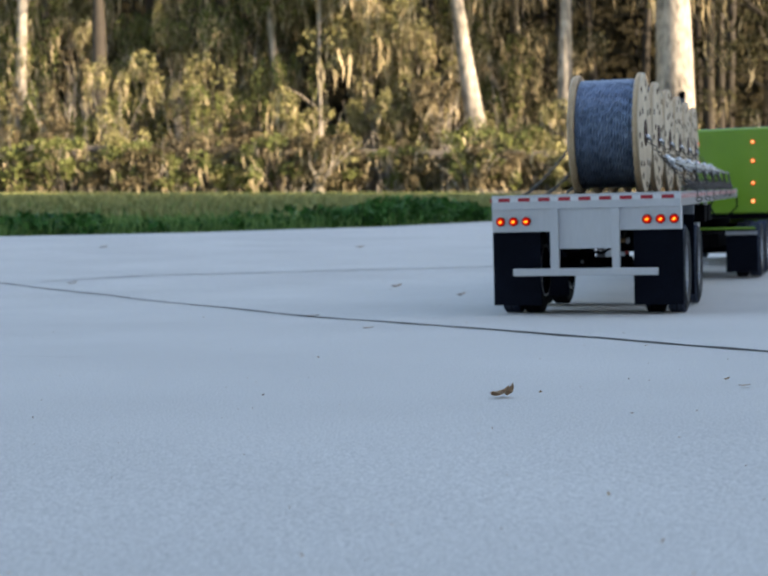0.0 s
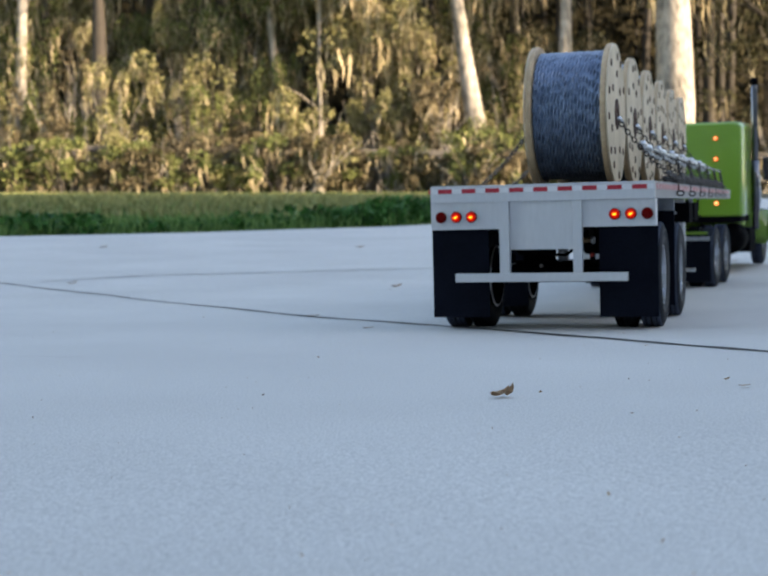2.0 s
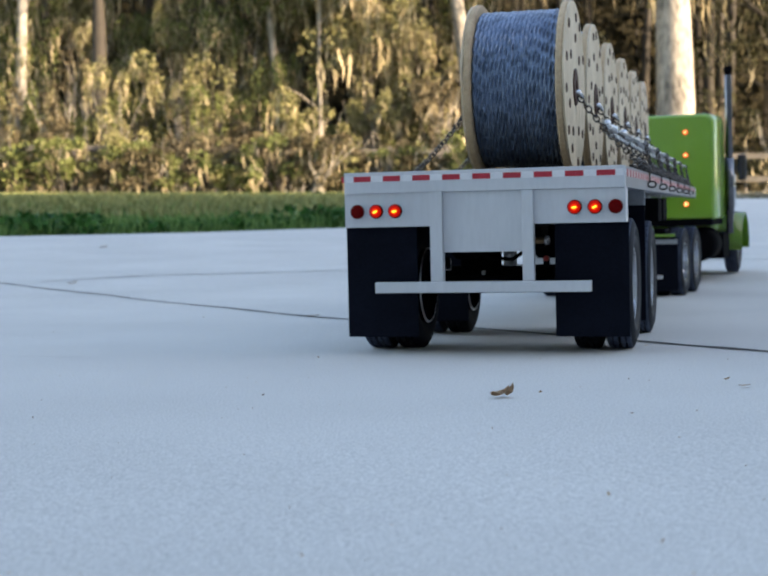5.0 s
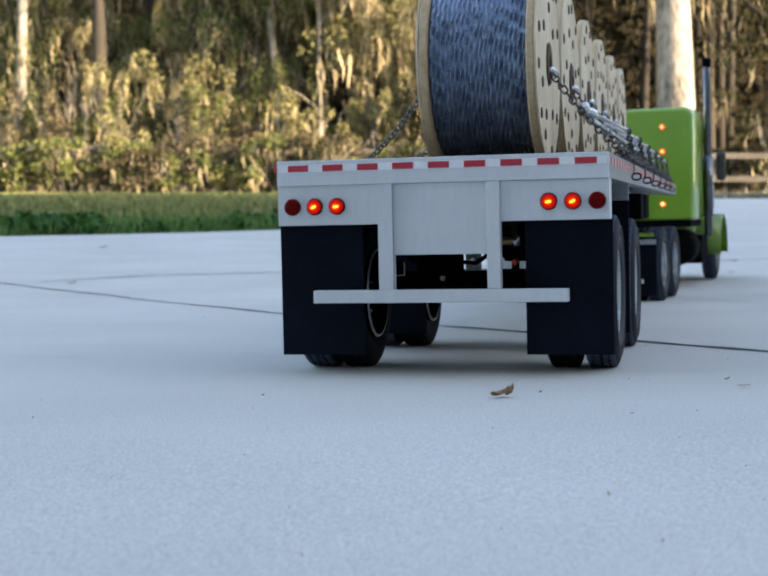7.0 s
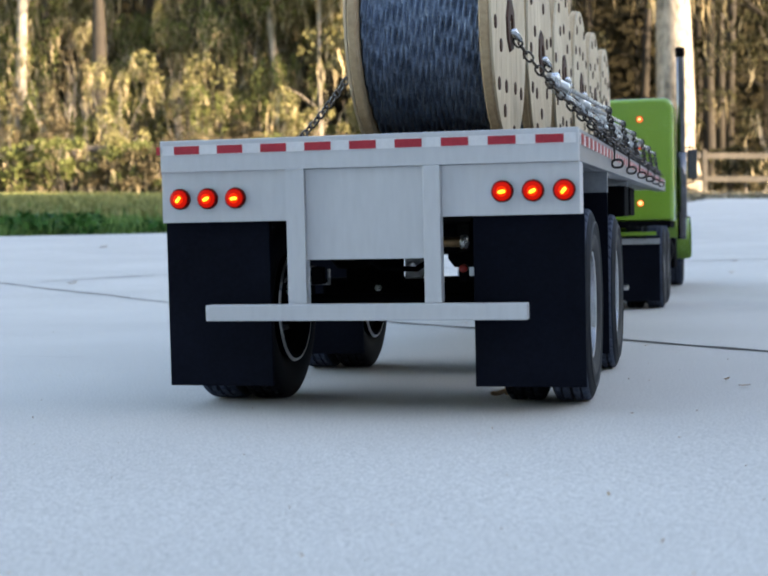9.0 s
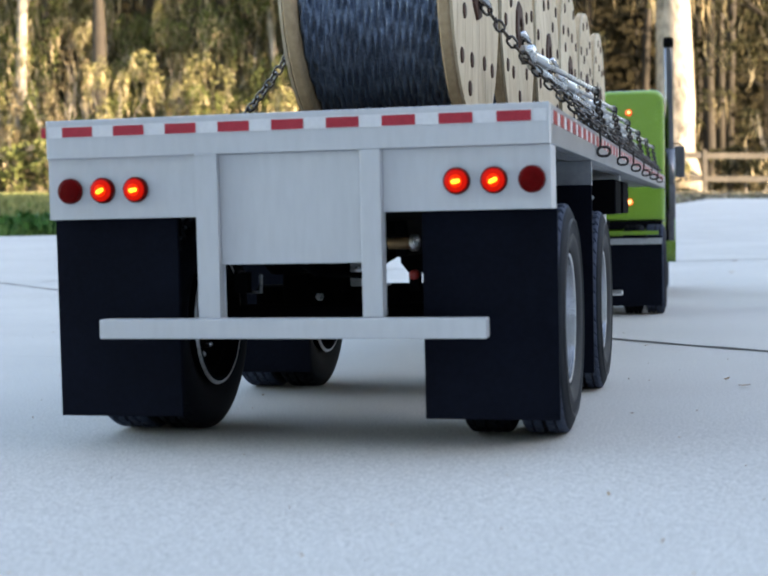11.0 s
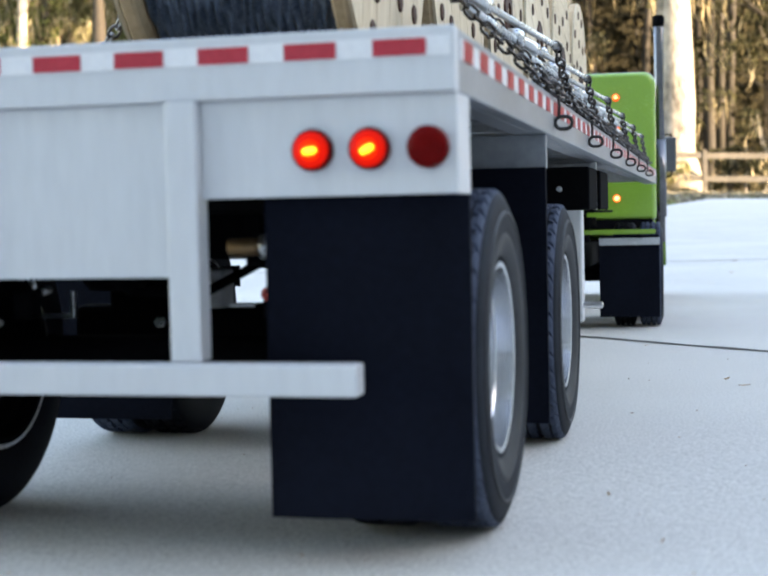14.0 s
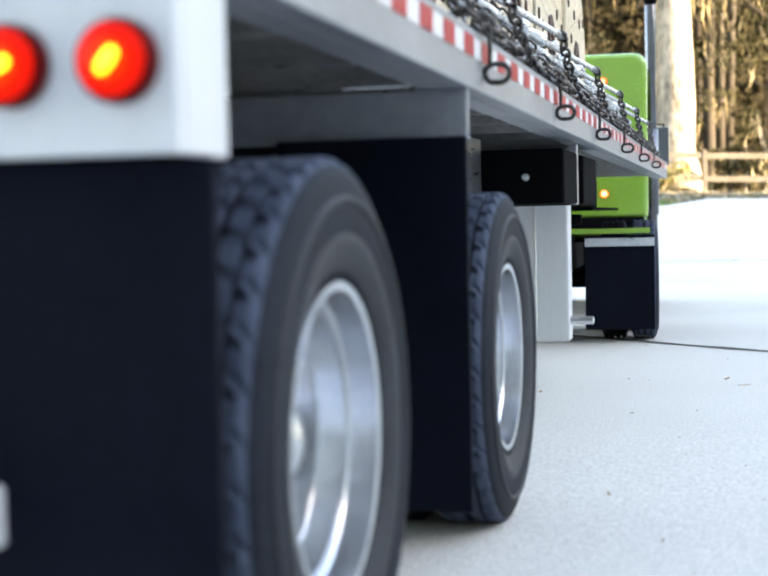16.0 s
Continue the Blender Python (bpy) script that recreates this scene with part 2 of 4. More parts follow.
def strip(name, course, width, material, label, wob=0.003):
    """A ragged dark band along a course of ground points."""
    legs = [(Vector(p), Vector(q)) for p, q in zip(course, course[1:])]
    verts, faces, i = [], [], 0
    for p0, p1 in legs:
        d = (p1 - p0).normalized()
        s = Vector((-d.y, d.x))
        n = max(2, int((p1 - p0).length / 0.012))
        for j in range(n + (p1 == legs[-1][1])):
            p = p0.lerp(p1, j / n)
            o = wob * noise.noise((i * 0.02, course[0][0] * 7, 0)) + 0.4 * wob * noise.noise((i * 0.2, 5, course[0][1]))
            for side in (-1, 1):
                w = width * (0.5 + 0.45 * noise.noise((i * 0.35, side * 3.1, course[0][0])))
                q = p + s * (o + side * w)
                verts.append((q.x, q.y, ground_z(q.x, q.y) + 0.0005))
            if i:
                faces.append((2 * i - 2, 2 * i - 1, 2 * i + 1, 2 * i))
            i += 1
    return tagged(soup(name, verts, faces, material), label, "joint", kind="structure")


strip("expansion_joint_1", [(-1.5, 3.55), (-0.671, 2.441), (-0.41, 2.089), (-0.199, 1.694), (-0.081, 1.446), (0.079, 1.194), (0.248, 0.902), (0.36, 0.70)],
      0.0085, M_JOINT, "dark filled joint across the concrete")
strip("expansion_joint_2", [(-0.6, 2.45), (-0.419, 2.578), (0.001, 2.648), (0.6, 2.80), (2.2, 3.25)], 0.0085, M_JOINT, "thin dark joint across the concrete", 0.01)
strip("hairline_crack_1", [(-0.36, 1.0), (-0.2, 0.95)], 0.0010, M_STAIN, "faint hairline crack in the concrete", 0.01)

# plain unseen walls added behind and beside the camera, to keep the driveway in shade
wall = part("shade_wall_south", box(-30, 110, -9.5, -9, -0.5, 16.5), M_SHADE_WALL, None, "tall plain pale wall, unseen, added to shade the driveway")
tagged(wall, category="wall", kind="structure")
wall = part("shade_wall_east", box(26, 26.5, -9, 20, -0.5, 13), M_SHADE_WALL, None, "tall plain pale wall, unseen, added to shade the driveway")
tagged(wall, category="wall", kind="structure")


# ---- the course of the trailer and the tractor ----
# seconds, place of the rear edge's middle (x, y), heading to the right in degrees
TRAILER = [(0, 0.1998, 1.3798, 16.90), (0.5, 0.1781, 1.3134, 16.93), (1, 0.1625, 1.267, 16.96), (1.5, 0.145, 1.1968, 16.99),
           (2, 0.1303, 1.1501, 16.91), (2.5, 0.1131, 1.0913, 16.64), (3, 0.1007, 1.049, 16.27), (3.5, 0.0906, 1.0099, 15.80),
           (4, 0.0826, 0.983, 15.46), (6.5, 0.0389, 0.809, 13.88), (7, 0.0315, 0.7728, 13.60), (7.5, 0.0214, 0.7324, 13.31),
           (8, 0.0106, 0.6871, 13.17), (8.5, -0.0005, 0.6407, 13.14), (9, -0.0078, 0.6069, 13.20), (11.5, -0.0397, 0.4696, 13.35),
           (12, -0.051, 0.4247, 13.30), (12.5, -0.06, 0.3812, 13.20), (13, -0.0636, 0.3638, 13.16), (13.5, -0.0681, 0.3466, 13.16),
           (14, -0.0739, 0.3252, 13.20), (14.5, -0.0827, 0.2832, 13.36), (15, -0.0919, 0.2447, 13.71), (15.5, -0.1045, 0.1990, 13.98),
           (16, -0.1124, 0.1755, 14.15)]
# seconds, nose-up tilt of the bed on its coupling in degrees
NOSE = [(0, 1.20), (11.5, 1.20), (12.5, 1.17), (14, 1.13), (16, 1.08)]
# seconds, place of the right-hand marker lamps (x, y), heading to the right in degrees
TRACTOR = [(0, 0.684, 2.577, 20.50), (1, 0.616, 2.46, 21.00), (2, 0.562, 2.35, 21.50), (3, 0.518, 2.25, 21.50), (4, 0.491, 2.185, 21.00), (6.5, 0.413, 2.012, 19.80),
           (7.5, 0.38, 1.937, 18.17), (8.5, 0.347, 1.852, 15.00), (9, 0.335, 1.815, 13.93), (11.5, 0.292, 1.672, 11.30),
           (12.5, 0.268, 1.581, 10.90), (13.5, 0.2605, 1.543, 10.70), (14.5, 0.244, 1.473, 10.50), (15.5, 0.2205, 1.39, 10.20), (16, 0.215, 1.355, 10.00)]


def along(rows, t):
    """A smooth blend of the rows at t."""
    i = max(k for k in range(len(rows) - 1) if rows[k][0] <= t or k == 0)
    r0, r1 = rows[i], rows[i + 1]
    h = r1[0] - r0[0]
    u = (t - r0[0]) / h
    before, after = rows[max(i - 1, 0)], rows[min(i + 2, len(rows) - 1)]
    out = []
    for c in range(1, len(r0)):
        m0 = (r1[c] - before[c]) / (r1[0] - before[0]) * h
        m1 = (after[c] - r0[c]) / (after[0] - r0[0]) * h
        out.append((2 * u**3 - 3 * u**2 + 1) * r0[c] + (u**3 - 2 * u**2 + u) * m0 + (3 * u**2 - 2 * u**3) * r1[c] + (u**3 - u**2) * m1)
    return out


TIMES = [i * 0.25 for i in range(65)]
MARK_X = 0.05


def tractor_pose(t):
    x, y, h = along(TRACTOR, t)
    a = radians(h)
    x, y = x - MARK_X * math.cos(a), y + MARK_X * math.sin(a)
    zr, zf = rise(y - 0.255 * math.cos(a)), rise(y + 0.3 * math.cos(a))
    p = math.atan2(zf - zr, 0.555)
    return pose(x, y, zr + 0.255 * math.sin(p), 0, 0, -h) @ pose(0, 0, 0, math.degrees(p), 0, 0)


TILT, LIFT = 1.2, 0.0017


def axle_drop(owner, y):
    return -(y - 0.066) * math.tan(radians(TILT)) - LIFT if owner is trailer else 0.0


def trailer_pose(t):
    x, y, h = along(TRAILER, t)
    z, low = rise(y + 0.94), rise(y + 0.15)
    return pose(x, y, low, 0, 0, -h) @ pose(0, 0.15, 0, math.degrees(math.atan2(z, 0.8)), 0, 0) @ pose(0, -0.084, LIFT, along(NOSE, t)[0], 0, 0) @ pose(0, -0.066, 0)


# ---- wheels ----
R_TYRE = 0.0445


def make_tyre(name, x0, x1, parent, dusty=True):
    """Tyre between x0 and x1 on the wheel's own axis: carcass, tread band, and a dusty ring on the outer side. Dusty
    tyres also take lighter rubber and tread with daylight put into the colour.
    """
    w = x1 - x0
    s = [(0.17, 0.565), (0.10, 0.62), (0.03, 0.70), (0.0, 0.78), (0.012, 0.86), (0.045, 0.925), (0.09, 0.968)]
    prof = [(x0 + w * a, R_TYRE * r) for a, r in s] + [(x1 - w * a, R_TYRE * r) for a, r in reversed(s)]
    tyre = part(name, lathe(prof, 72, cap=False), M_RUBBER_LIT if dusty else M_TYRE, parent, "black rubber tyre with grooved tread", True)
    band = [(0.09, 0.9685), (0.115, 0.985), (0.16, 0.998), (0.25, 1.0), (0.262, 0.965), (0.30, 0.965), (0.312, 1.0), (0.45, 1.0), (0.462, 0.965), (0.538, 0.965), (0.55, 1.0),
            (0.688, 1.0), (0.70, 0.965), (0.738, 0.965), (0.75, 1.0), (0.84, 0.998), (0.885, 0.985), (0.91, 0.9685)]
    notch = {1: 0.012, 2: 0.018, 3: 0.03, 6: 0.034, 7: 0.034, 10: 0.034, 11: 0.034, 14: 0.03, 15: 0.018, 16: 0.012}
    late = {2: 1, 6: 2, 7: 3, 10: 3, 11: 2, 15: 1}

    def wave(k, i):
        return -R_TYRE * notch.get(k, 0) if (i + late.get(k, 0)) % 5 == 0 else 0.0
    part("tread", lathe([(x0 + w * a, R_TYRE * r) for a, r in band], 205, wave=wave, cap=False), M_TREAD_LIT if dusty else M_TYRE, parent, "black tread with sipes, blue skylight put into its colour" if dusty else "black tread with sipes")
    for side, xx in () if not dusty else ((1, x1),) if x0 + x1 > 0 else ((-1, x0),):
        ring = [(xx - side * (0.12 * w - 0.0005), R_TYRE * 0.60), (xx - side * (0.10 * w - 0.0009), R_TYRE * 0.625), (xx - side * (0.04 * w - 0.0006), R_TYRE * 0.69),
                (xx - side * (0.022 * w - 0.0005), R_TYRE * 0.715), (xx - side * (0.012 * w + 0.0001), R_TYRE * 0.735)]
        part("sidewall", lathe(ring, 60, cap=False), M_WALL, parent, "dusty grey sidewall", True)
        rib = [(xx - side * 0.0002, R_TYRE * 0.835), (xx + side * 0.0004, R_TYRE * 0.845), (xx + side * 0.0003, R_TYRE * 0.86), (xx - side * 0.0006, R_TYRE * 0.868)]
        part("sidewall_rib", lathe(rib, 60, cap=False), M_WALL, parent, "raised rib round the sidewall", True)
    return tyre


def make_rim(x0, x1, parent, deep=0.0175, finish=None):
    """Polished deep-dish rim, open towards x1."""
    d = 1 if x1 > x0 else -1
    r = R_TYRE * 0.575
    prof = [(x1 + d * 0.0004, r), (x1 + d * 0.0014, r * 0.985), (x1 + d * 0.0012, r * 0.93), (x1 - d * 0.0035, r * 0.915), (x1 - d * 0.0040, r * 0.90),
            (x1 - d * 0.0042, r * 0.84), (x1 - d * 0.0052, r * 0.835), (x1 - d * 0.0085, r * 0.80), (x1 - d * 0.0087, r * 0.765), (x1 - d * deep * 0.85, r * 0.75), (x1 - d * deep, r * 0.71), (x1 - d * deep, r * 0.42),
            (x1 - d * (deep - 0.003), r * 0.36), (x1 - d * (deep - 0.004), r * 0.2), (x1 - d * (deep - 0.005), 0.0)]
    rim = part("rim", lathe(prof, 64, cap=False), finish or M_CHROME, parent, "black inner rim" if finish else "polished deep-dish aluminium rim", True)
    rim.data.set_sharp_from_angle(angle=radians(32))
    for k in range(10):
        w = 2 * math.pi * k / 10
        part("wheel_nut", lathe([(0, 0.0013), (d * 0.0022, 0.0013), (d * 0.003, 0.0007)], 6,
                                at=(x1 - d * deep, r * 0.57 * math.cos(w), r * 0.57 * math.sin(w))), M_ALU, parent)
    part("hub_cap", lathe([(x1 - d * (deep - 0.004), r * 0.22), (x1 - d * (deep - 0.009), r * 0.2), (x1 - d * (deep - 0.010), r * 0.12), (x1 - d * (deep - 0.0105), 0)], 24),
         M_ALU, parent, "turned aluminium hub cap", True)
    return rim


SPINNERS, FLASHERS = [], []


def make_wheel(parent, side, y, outer=0.094, w=0.0198, dual=True):
    wheel = new("wheel")
    wheel.parent = parent
    wheel.matrix_basis = pose(0, y, R_TYRE + axle_drop(parent, y))
    SPINNERS.append((wheel, y, parent))
    make_tyre("tyre", side * (outer - w), side * outer, wheel) if side > 0 else make_tyre("tyre", -outer, -(outer - w), wheel)
    make_rim(side * (outer - w), side * (outer - 0.0032), wheel, 0.0155)
    if dual:
        i0, i1 = outer - 2 * w - 0.002, outer - w - 0.002
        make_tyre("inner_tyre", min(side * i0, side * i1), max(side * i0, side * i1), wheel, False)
        make_rim(side * i1, side * i0, wheel, 0.009, M_BLACK)
        part("rim_edge", lathe([(side * (i0 - 0.0003), R_TYRE * 0.60), (side * (i0 - 0.0012), R_TYRE * 0.59), (side * (i0 - 0.0010), R_TYRE * 0.545)], 48, cap=False), M_ALU, wheel, "thin bright rim edge", True)
    tagged(wheel, "dual wheel with polished rim and black tyres" if dual else "steering wheel with polished rim")
    return wheel


# ---- flatbed trailer ----
trailer = tagged(new("flatbed_trailer"), "silver model flatbed trailer with spread axles and red lamps", "trailer")
LEN = 1.14
W = 0.093
part("deck", box(-W + 0.006, W - 0.006, 0.004, LEN, 0.1155, 0.1205), M_DECK, trailer, "brown plank deck floor")
part("rear_header", box(-W, W, -0.0005, 0.005, 0.1073, 0.1214, 0.0004), M_PAINT, trailer, "silver rear header beam")
for side in (-1, 1):
    bm = box(side * (W - 0.005), side * W, 0.005, LEN, 0.1073, 0.1212, 0.0004)
    bm = box(side * (W - 0.012), side * (W - 0.0051), 0.005, LEN, 0.1073, 0.1085, 0, bm)
    part("side_rail", bm, M_RAIL, trailer, "brushed aluminium side rail")
    # lower tail panel with its return plate
    part("tail_panel", box(side * 0.034, side * W, 0.0015, 0.004, 0.0852, 0.1072, 0.0003), M_PAINT, trailer, "silver tail panel with three lamps")
    part("return_plate", box(side * (W - 0.0018), side * W, 0.0041, 0.0176, 0.0852, 0.1072, 0.0003), M_PAINT, trailer)
    part("bumper_upright", box(side * 0.0266, side * 0.0340, -0.002, 0.005, 0.0484, 0.1072, 0.0004), M_PAINT, trailer, "silver bumper upright")
    part("mud_flap", box(side * 0.0463, side * 0.0942, 0.0085, 0.0102, 0.0112, 0.0850, 0.0003), M_FLAP, trailer, "black rubber mud flap")
    part("flap_hanger", box(side * 0.0463, side * 0.0910, 0.0104, 0.013, 0.078, 0.0849, 0.0003), M_BLACK, trailer)
    # panel and flap before the front axle
    part("axle_panel", box(side * 0.034, side * (W - 0.001), 0.1785, 0.1810, 0.0955, 0.1072, 0.0003), M_RAIL, trailer, "silver cross panel")
    part("mud_flap", box(side * 0.046, side * (W - 0.001), 0.1760, 0.1780, 0.0085, 0.0960, 0.0003), M_FLAP, trailer, "black rubber mud flap")
    part("frame_beam", box(side * 0.026, side * 0.032, 0.012, LEN - 0.02, 0.082, 0.1072, 0.0006), M_BLACK, trailer, "black frame beam")
    part("spring_hanger", box(side * 0.0265, side * 0.0315, 0.052, 0.28, 0.068, 0.082, 0.001), M_BLACK, trailer)
    for ya in (0.066, 0.232):
        make_wheel(trailer, side, ya)
        part("air_spring", lathe([(0.060, 0.008), (0.064, 0.011), (0.07, 0.0115), (0.074, 0.009), (0.078, 0.0115), (0.084, 0.008)], 20, "Z", (side * 0.030, ya + 0.03, 0)), M_BLACK, trailer, "", True)
        chamber = part("brake_chamber", lathe([(side * x, r) for x, r in ((0.0268, 0.001), (0.0272, 0.0022), (0.0352, 0.0023), (0.0354, 0.002))], 20, "X", (0, ya - 0.028, 0.0735)),
                       M_BRONZE, trailer, "bronze-coloured brake chamber", True)
        part("chamber_cap", lathe([(side * x, r) for x, r in ((0.0355, 0.002), (0.0358, 0.0031), (0.0385, 0.0031), (0.0392, 0.0018))], 20, "X", (0, ya - 0.028, 0.0735)),
             M_BRIGHT, chamber, "bright round cap", True)
        part("slack_adjuster", box(side * 0.033, side * 0.037, ya - 0.02, ya - 0.014, 0.055, 0.062, 0.0006), M_BLACK, trailer)
    part("frame_plate", box(side * 0.055, side * 0.0565, 0.20, 0.395, 0.083, 0.107, 0.0004), M_ALU, trailer, "bright aluminium frame plate")
    # landing gear and boxes
    leg = part("landing_leg", box(side * 0.048, side * 0.066, 0.60, 0.616, 0.0095, 0.107, 0.0012), M_PAINT, trailer, "silver landing gear leg with crank pin")
    part("crank_pin", lathe([(0.0, 0.0022), (0.012, 0.0022), (0.0125, 0.001)], 12, "X", (0.066, 0.607, 0.0205)) if side > 0 else
         lathe([(-0.0125, 0.001), (-0.012, 0.0022), (0, 0.0022)], 12, "X", (-0.066, 0.607, 0.0205)), M_ALU, leg)
    part("leg_gusset", box(side * 0.034, side * 0.0478, 0.604, 0.609, 0.012, 0.1, 0.0006), M_PAINT, leg)
    part("hanger_strap", box(side * 0.083, side * 0.0868, 0.458, 0.462, 0.0815, 0.107, 0.0003), M_ALU, trailer)
    for y0, y1 in ((0.40, 0.447), (0.472, 0.53)):
        slung = part("tool_box", box(side * 0.035, side * 0.088, y0, y1, 0.0815, 0.1030, 0.001), M_BLACK, trailer, "small black box slung under the deck")
        part("latch", lathe([(y0 + 0.0002, 0.0016), (y0 - 0.0012, 0.0014), (y0 - 0.0014, 0.0006)], 8, "Y", (side * 0.073, 0, 0.092)), M_BRIGHT, slung, "bright round latch")
    # lamps in the tail panel
    for xs in ((0.0605, 0.0735, 0.0866) if side > 0 else (0.0585, 0.0715, 0.0845)):
        lamp = part("tail_lamp", lathe([(0.0014, 0.0047), (-0.0001, 0.0047), (-0.0005, 0.0045)], 28, "Y", (side * xs, 0, 0.0954)), M_LENS, trailer, "round red tail lamp, lit", True)
        part("lens", lathe([(-0.0006, 0.0045), (-0.0012, 0.0042), (-0.0016, 0.0026), (-0.0018, 0)], 28, "Y", (side * xs, 0, 0.0954)), M_LENS, lamp, "dark red lens", True)
        tilt = {0: 8, 1: 25, 2: 52}[int(round((xs - 0.0595) / 0.0131))]
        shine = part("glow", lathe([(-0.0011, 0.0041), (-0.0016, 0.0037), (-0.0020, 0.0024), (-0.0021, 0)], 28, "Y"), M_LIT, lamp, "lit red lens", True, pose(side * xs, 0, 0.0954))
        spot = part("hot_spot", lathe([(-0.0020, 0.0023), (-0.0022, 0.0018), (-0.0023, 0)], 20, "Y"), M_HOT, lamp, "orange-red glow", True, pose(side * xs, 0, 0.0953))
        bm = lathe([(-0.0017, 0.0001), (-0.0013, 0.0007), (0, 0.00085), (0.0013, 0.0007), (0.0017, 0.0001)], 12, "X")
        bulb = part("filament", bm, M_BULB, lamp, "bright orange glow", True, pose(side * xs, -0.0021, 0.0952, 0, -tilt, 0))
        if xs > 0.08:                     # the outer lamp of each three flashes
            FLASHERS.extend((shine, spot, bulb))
    # dashes on the side rail
    for k in range(48):
        y0 = 0.010 + k * 0.0228
        part("red_dash", box(side * W, side * (W + 0.0004), y0, y0 + 0.0115, 0.1146, 0.1192), M_RED, trailer)
    part("white_band", box(side * W, side * (W + 0.0002), 0.006, LEN - 0.01, 0.1146, 0.1192), M_WHITE, trailer, "white reflective band")
part("centre_panel", box(-0.0265, 0.0265, 0.0015, 0.004, 0.0675, 0.1072, 0.0003), M_PAINT, trailer, "plain silver centre panel")
part("bumper_bar", box(-0.0716, 0.0711, -0.006, 0.001, 0.0412, 0.0483, 0.0005), M_PAINT, trailer, "silver square bumper bar")
part("white_band", box(-W + 0.001, W - 0.001, -0.0007, -0.0004, 0.1150, 0.1192), M_WHITE, trailer, "white reflective band")
for k in range(10):
    x1 = 0.0868 - k * 0.02015
    part("red_dash", box(max(x1 - 0.0118, -W), x1, -0.0010, -0.0006, 0.1152, 0.1188), M_RED, trailer)
for ya in (0.066, 0.232):
    part("axle", lathe([(-0.07, 0.006), (0.07, 0.006)], 20, "X", (0, ya, R_TYRE + axle_drop(trailer, ya))), M_BLACK, trailer, "", True)
    part("axle_crossmember", box(-0.0265, 0.0265, ya + 0.02, ya + 0.04, 0.069, 0.083, 0.001), M_BLACK, trailer)
for k in range(22):
    part("cross_sill", box(-W + 0.007, W - 0.007, 0.03 + k * 0.05, 0.034 + k * 0.05, 0.1085, 0.1155), M_ALU, trailer)
part("suspension_beam", box(-0.05, 0.033, 0.108, 0.118, 0.038, 0.0545, 0.002), M_BLACK, trailer)
part("plate", box(-0.036, -0.006, 0.104, 0.1078, 0.043, 0.0765, 0.001), M_BLACK, trailer, "black steel plate before the axle")
part("plate_bolt", lathe([(0.1065, 0.0018), (0.1025, 0.0018), (0.102, 0.001)], 6, "Y", (-0.019, 0, 0.0495)), M_BRIGHT, trailer, "bright bolt head")
valve = part("valve_block", box(-0.002, 0.0065, 0.09, 0.10, 0.0545, 0.066, 0.0008), M_VALVE, trailer, "grey cast valve block")
part("valve_port", lathe([(0.0895, 0.0016), (0.087, 0.0016), (0.0868, 0.0008)], 10, "Y", (0.0025, 0, 0.0615)), M_BRIGHT, valve)
part("valve_bracket", box(0.0067, 0.0145, 0.094, 0.0955, 0.0545, 0.0555, 0.0002), M_ALU, trailer)
for xx, z0, z1 in ((-0.0545, 0.052, 0.064), (-0.0415, 0.052, 0.060)):
    part("brake_bracket", box(xx, xx + 0.0013, 0.088, 0.090, z0, z1, 0.0002), M_ALU, trailer, "thin bright bracket")
part("brake_bracket", box(-0.0532, -0.0415, 0.088, 0.090, 0.052, 0.0532, 0.0002), M_ALU, trailer, "thin bright bracket")
part("bracket_knob", lathe([(0.0865, 0.0012), (0.083, 0.0016), (0.0825, 0.0009)], 12, "Y", (-0.0475, 0, 0.0605)), M_BRIGHT, trailer, "", True)
# added red piece in place of a red light reflection under the bed
part("red_glint_piece", lathe([(0.0425, 0.001), (0.043, 0.0019), (0.047, 0.0019), (0.048, 0.001)], 12, "Y", (0.0355, 0, 0.0612)), M_RED_GLINT, trailer, "small red piece standing in for a red reflection", True)
part("kingpin", lathe([(0.076, 0.004), (0.1072, 0.004)], 14, "Z", (0, 0.96, 0)), M_BLACK, trailer)
part("pickup_plate", box(-0.05, 0.05, 0.9, LEN - 0.01, 0.0795, 0.0818, 0.0004), M_BLACK, trailer)
part("air_tank", lathe([(-0.04, 0.004), (-0.038, 0.01), (0.038, 0.01), (0.04, 0.004)], 20, "X", (0, 0.30, 0.07)), M_BLACK, trailer, "black round air tank", True)
part("air_hose", tube([(-0.02, 0.04, 0.075), (-0.005, 0.05, 0.062), (0.008, 0.07, 0.06), (0.02, 0.1, 0.07)], [0.0014] * 4), M_BLACK, trailer, "", True)


# ---- reels of cable ----
REEL_R, REEL_W = 0.0645, 0.0357


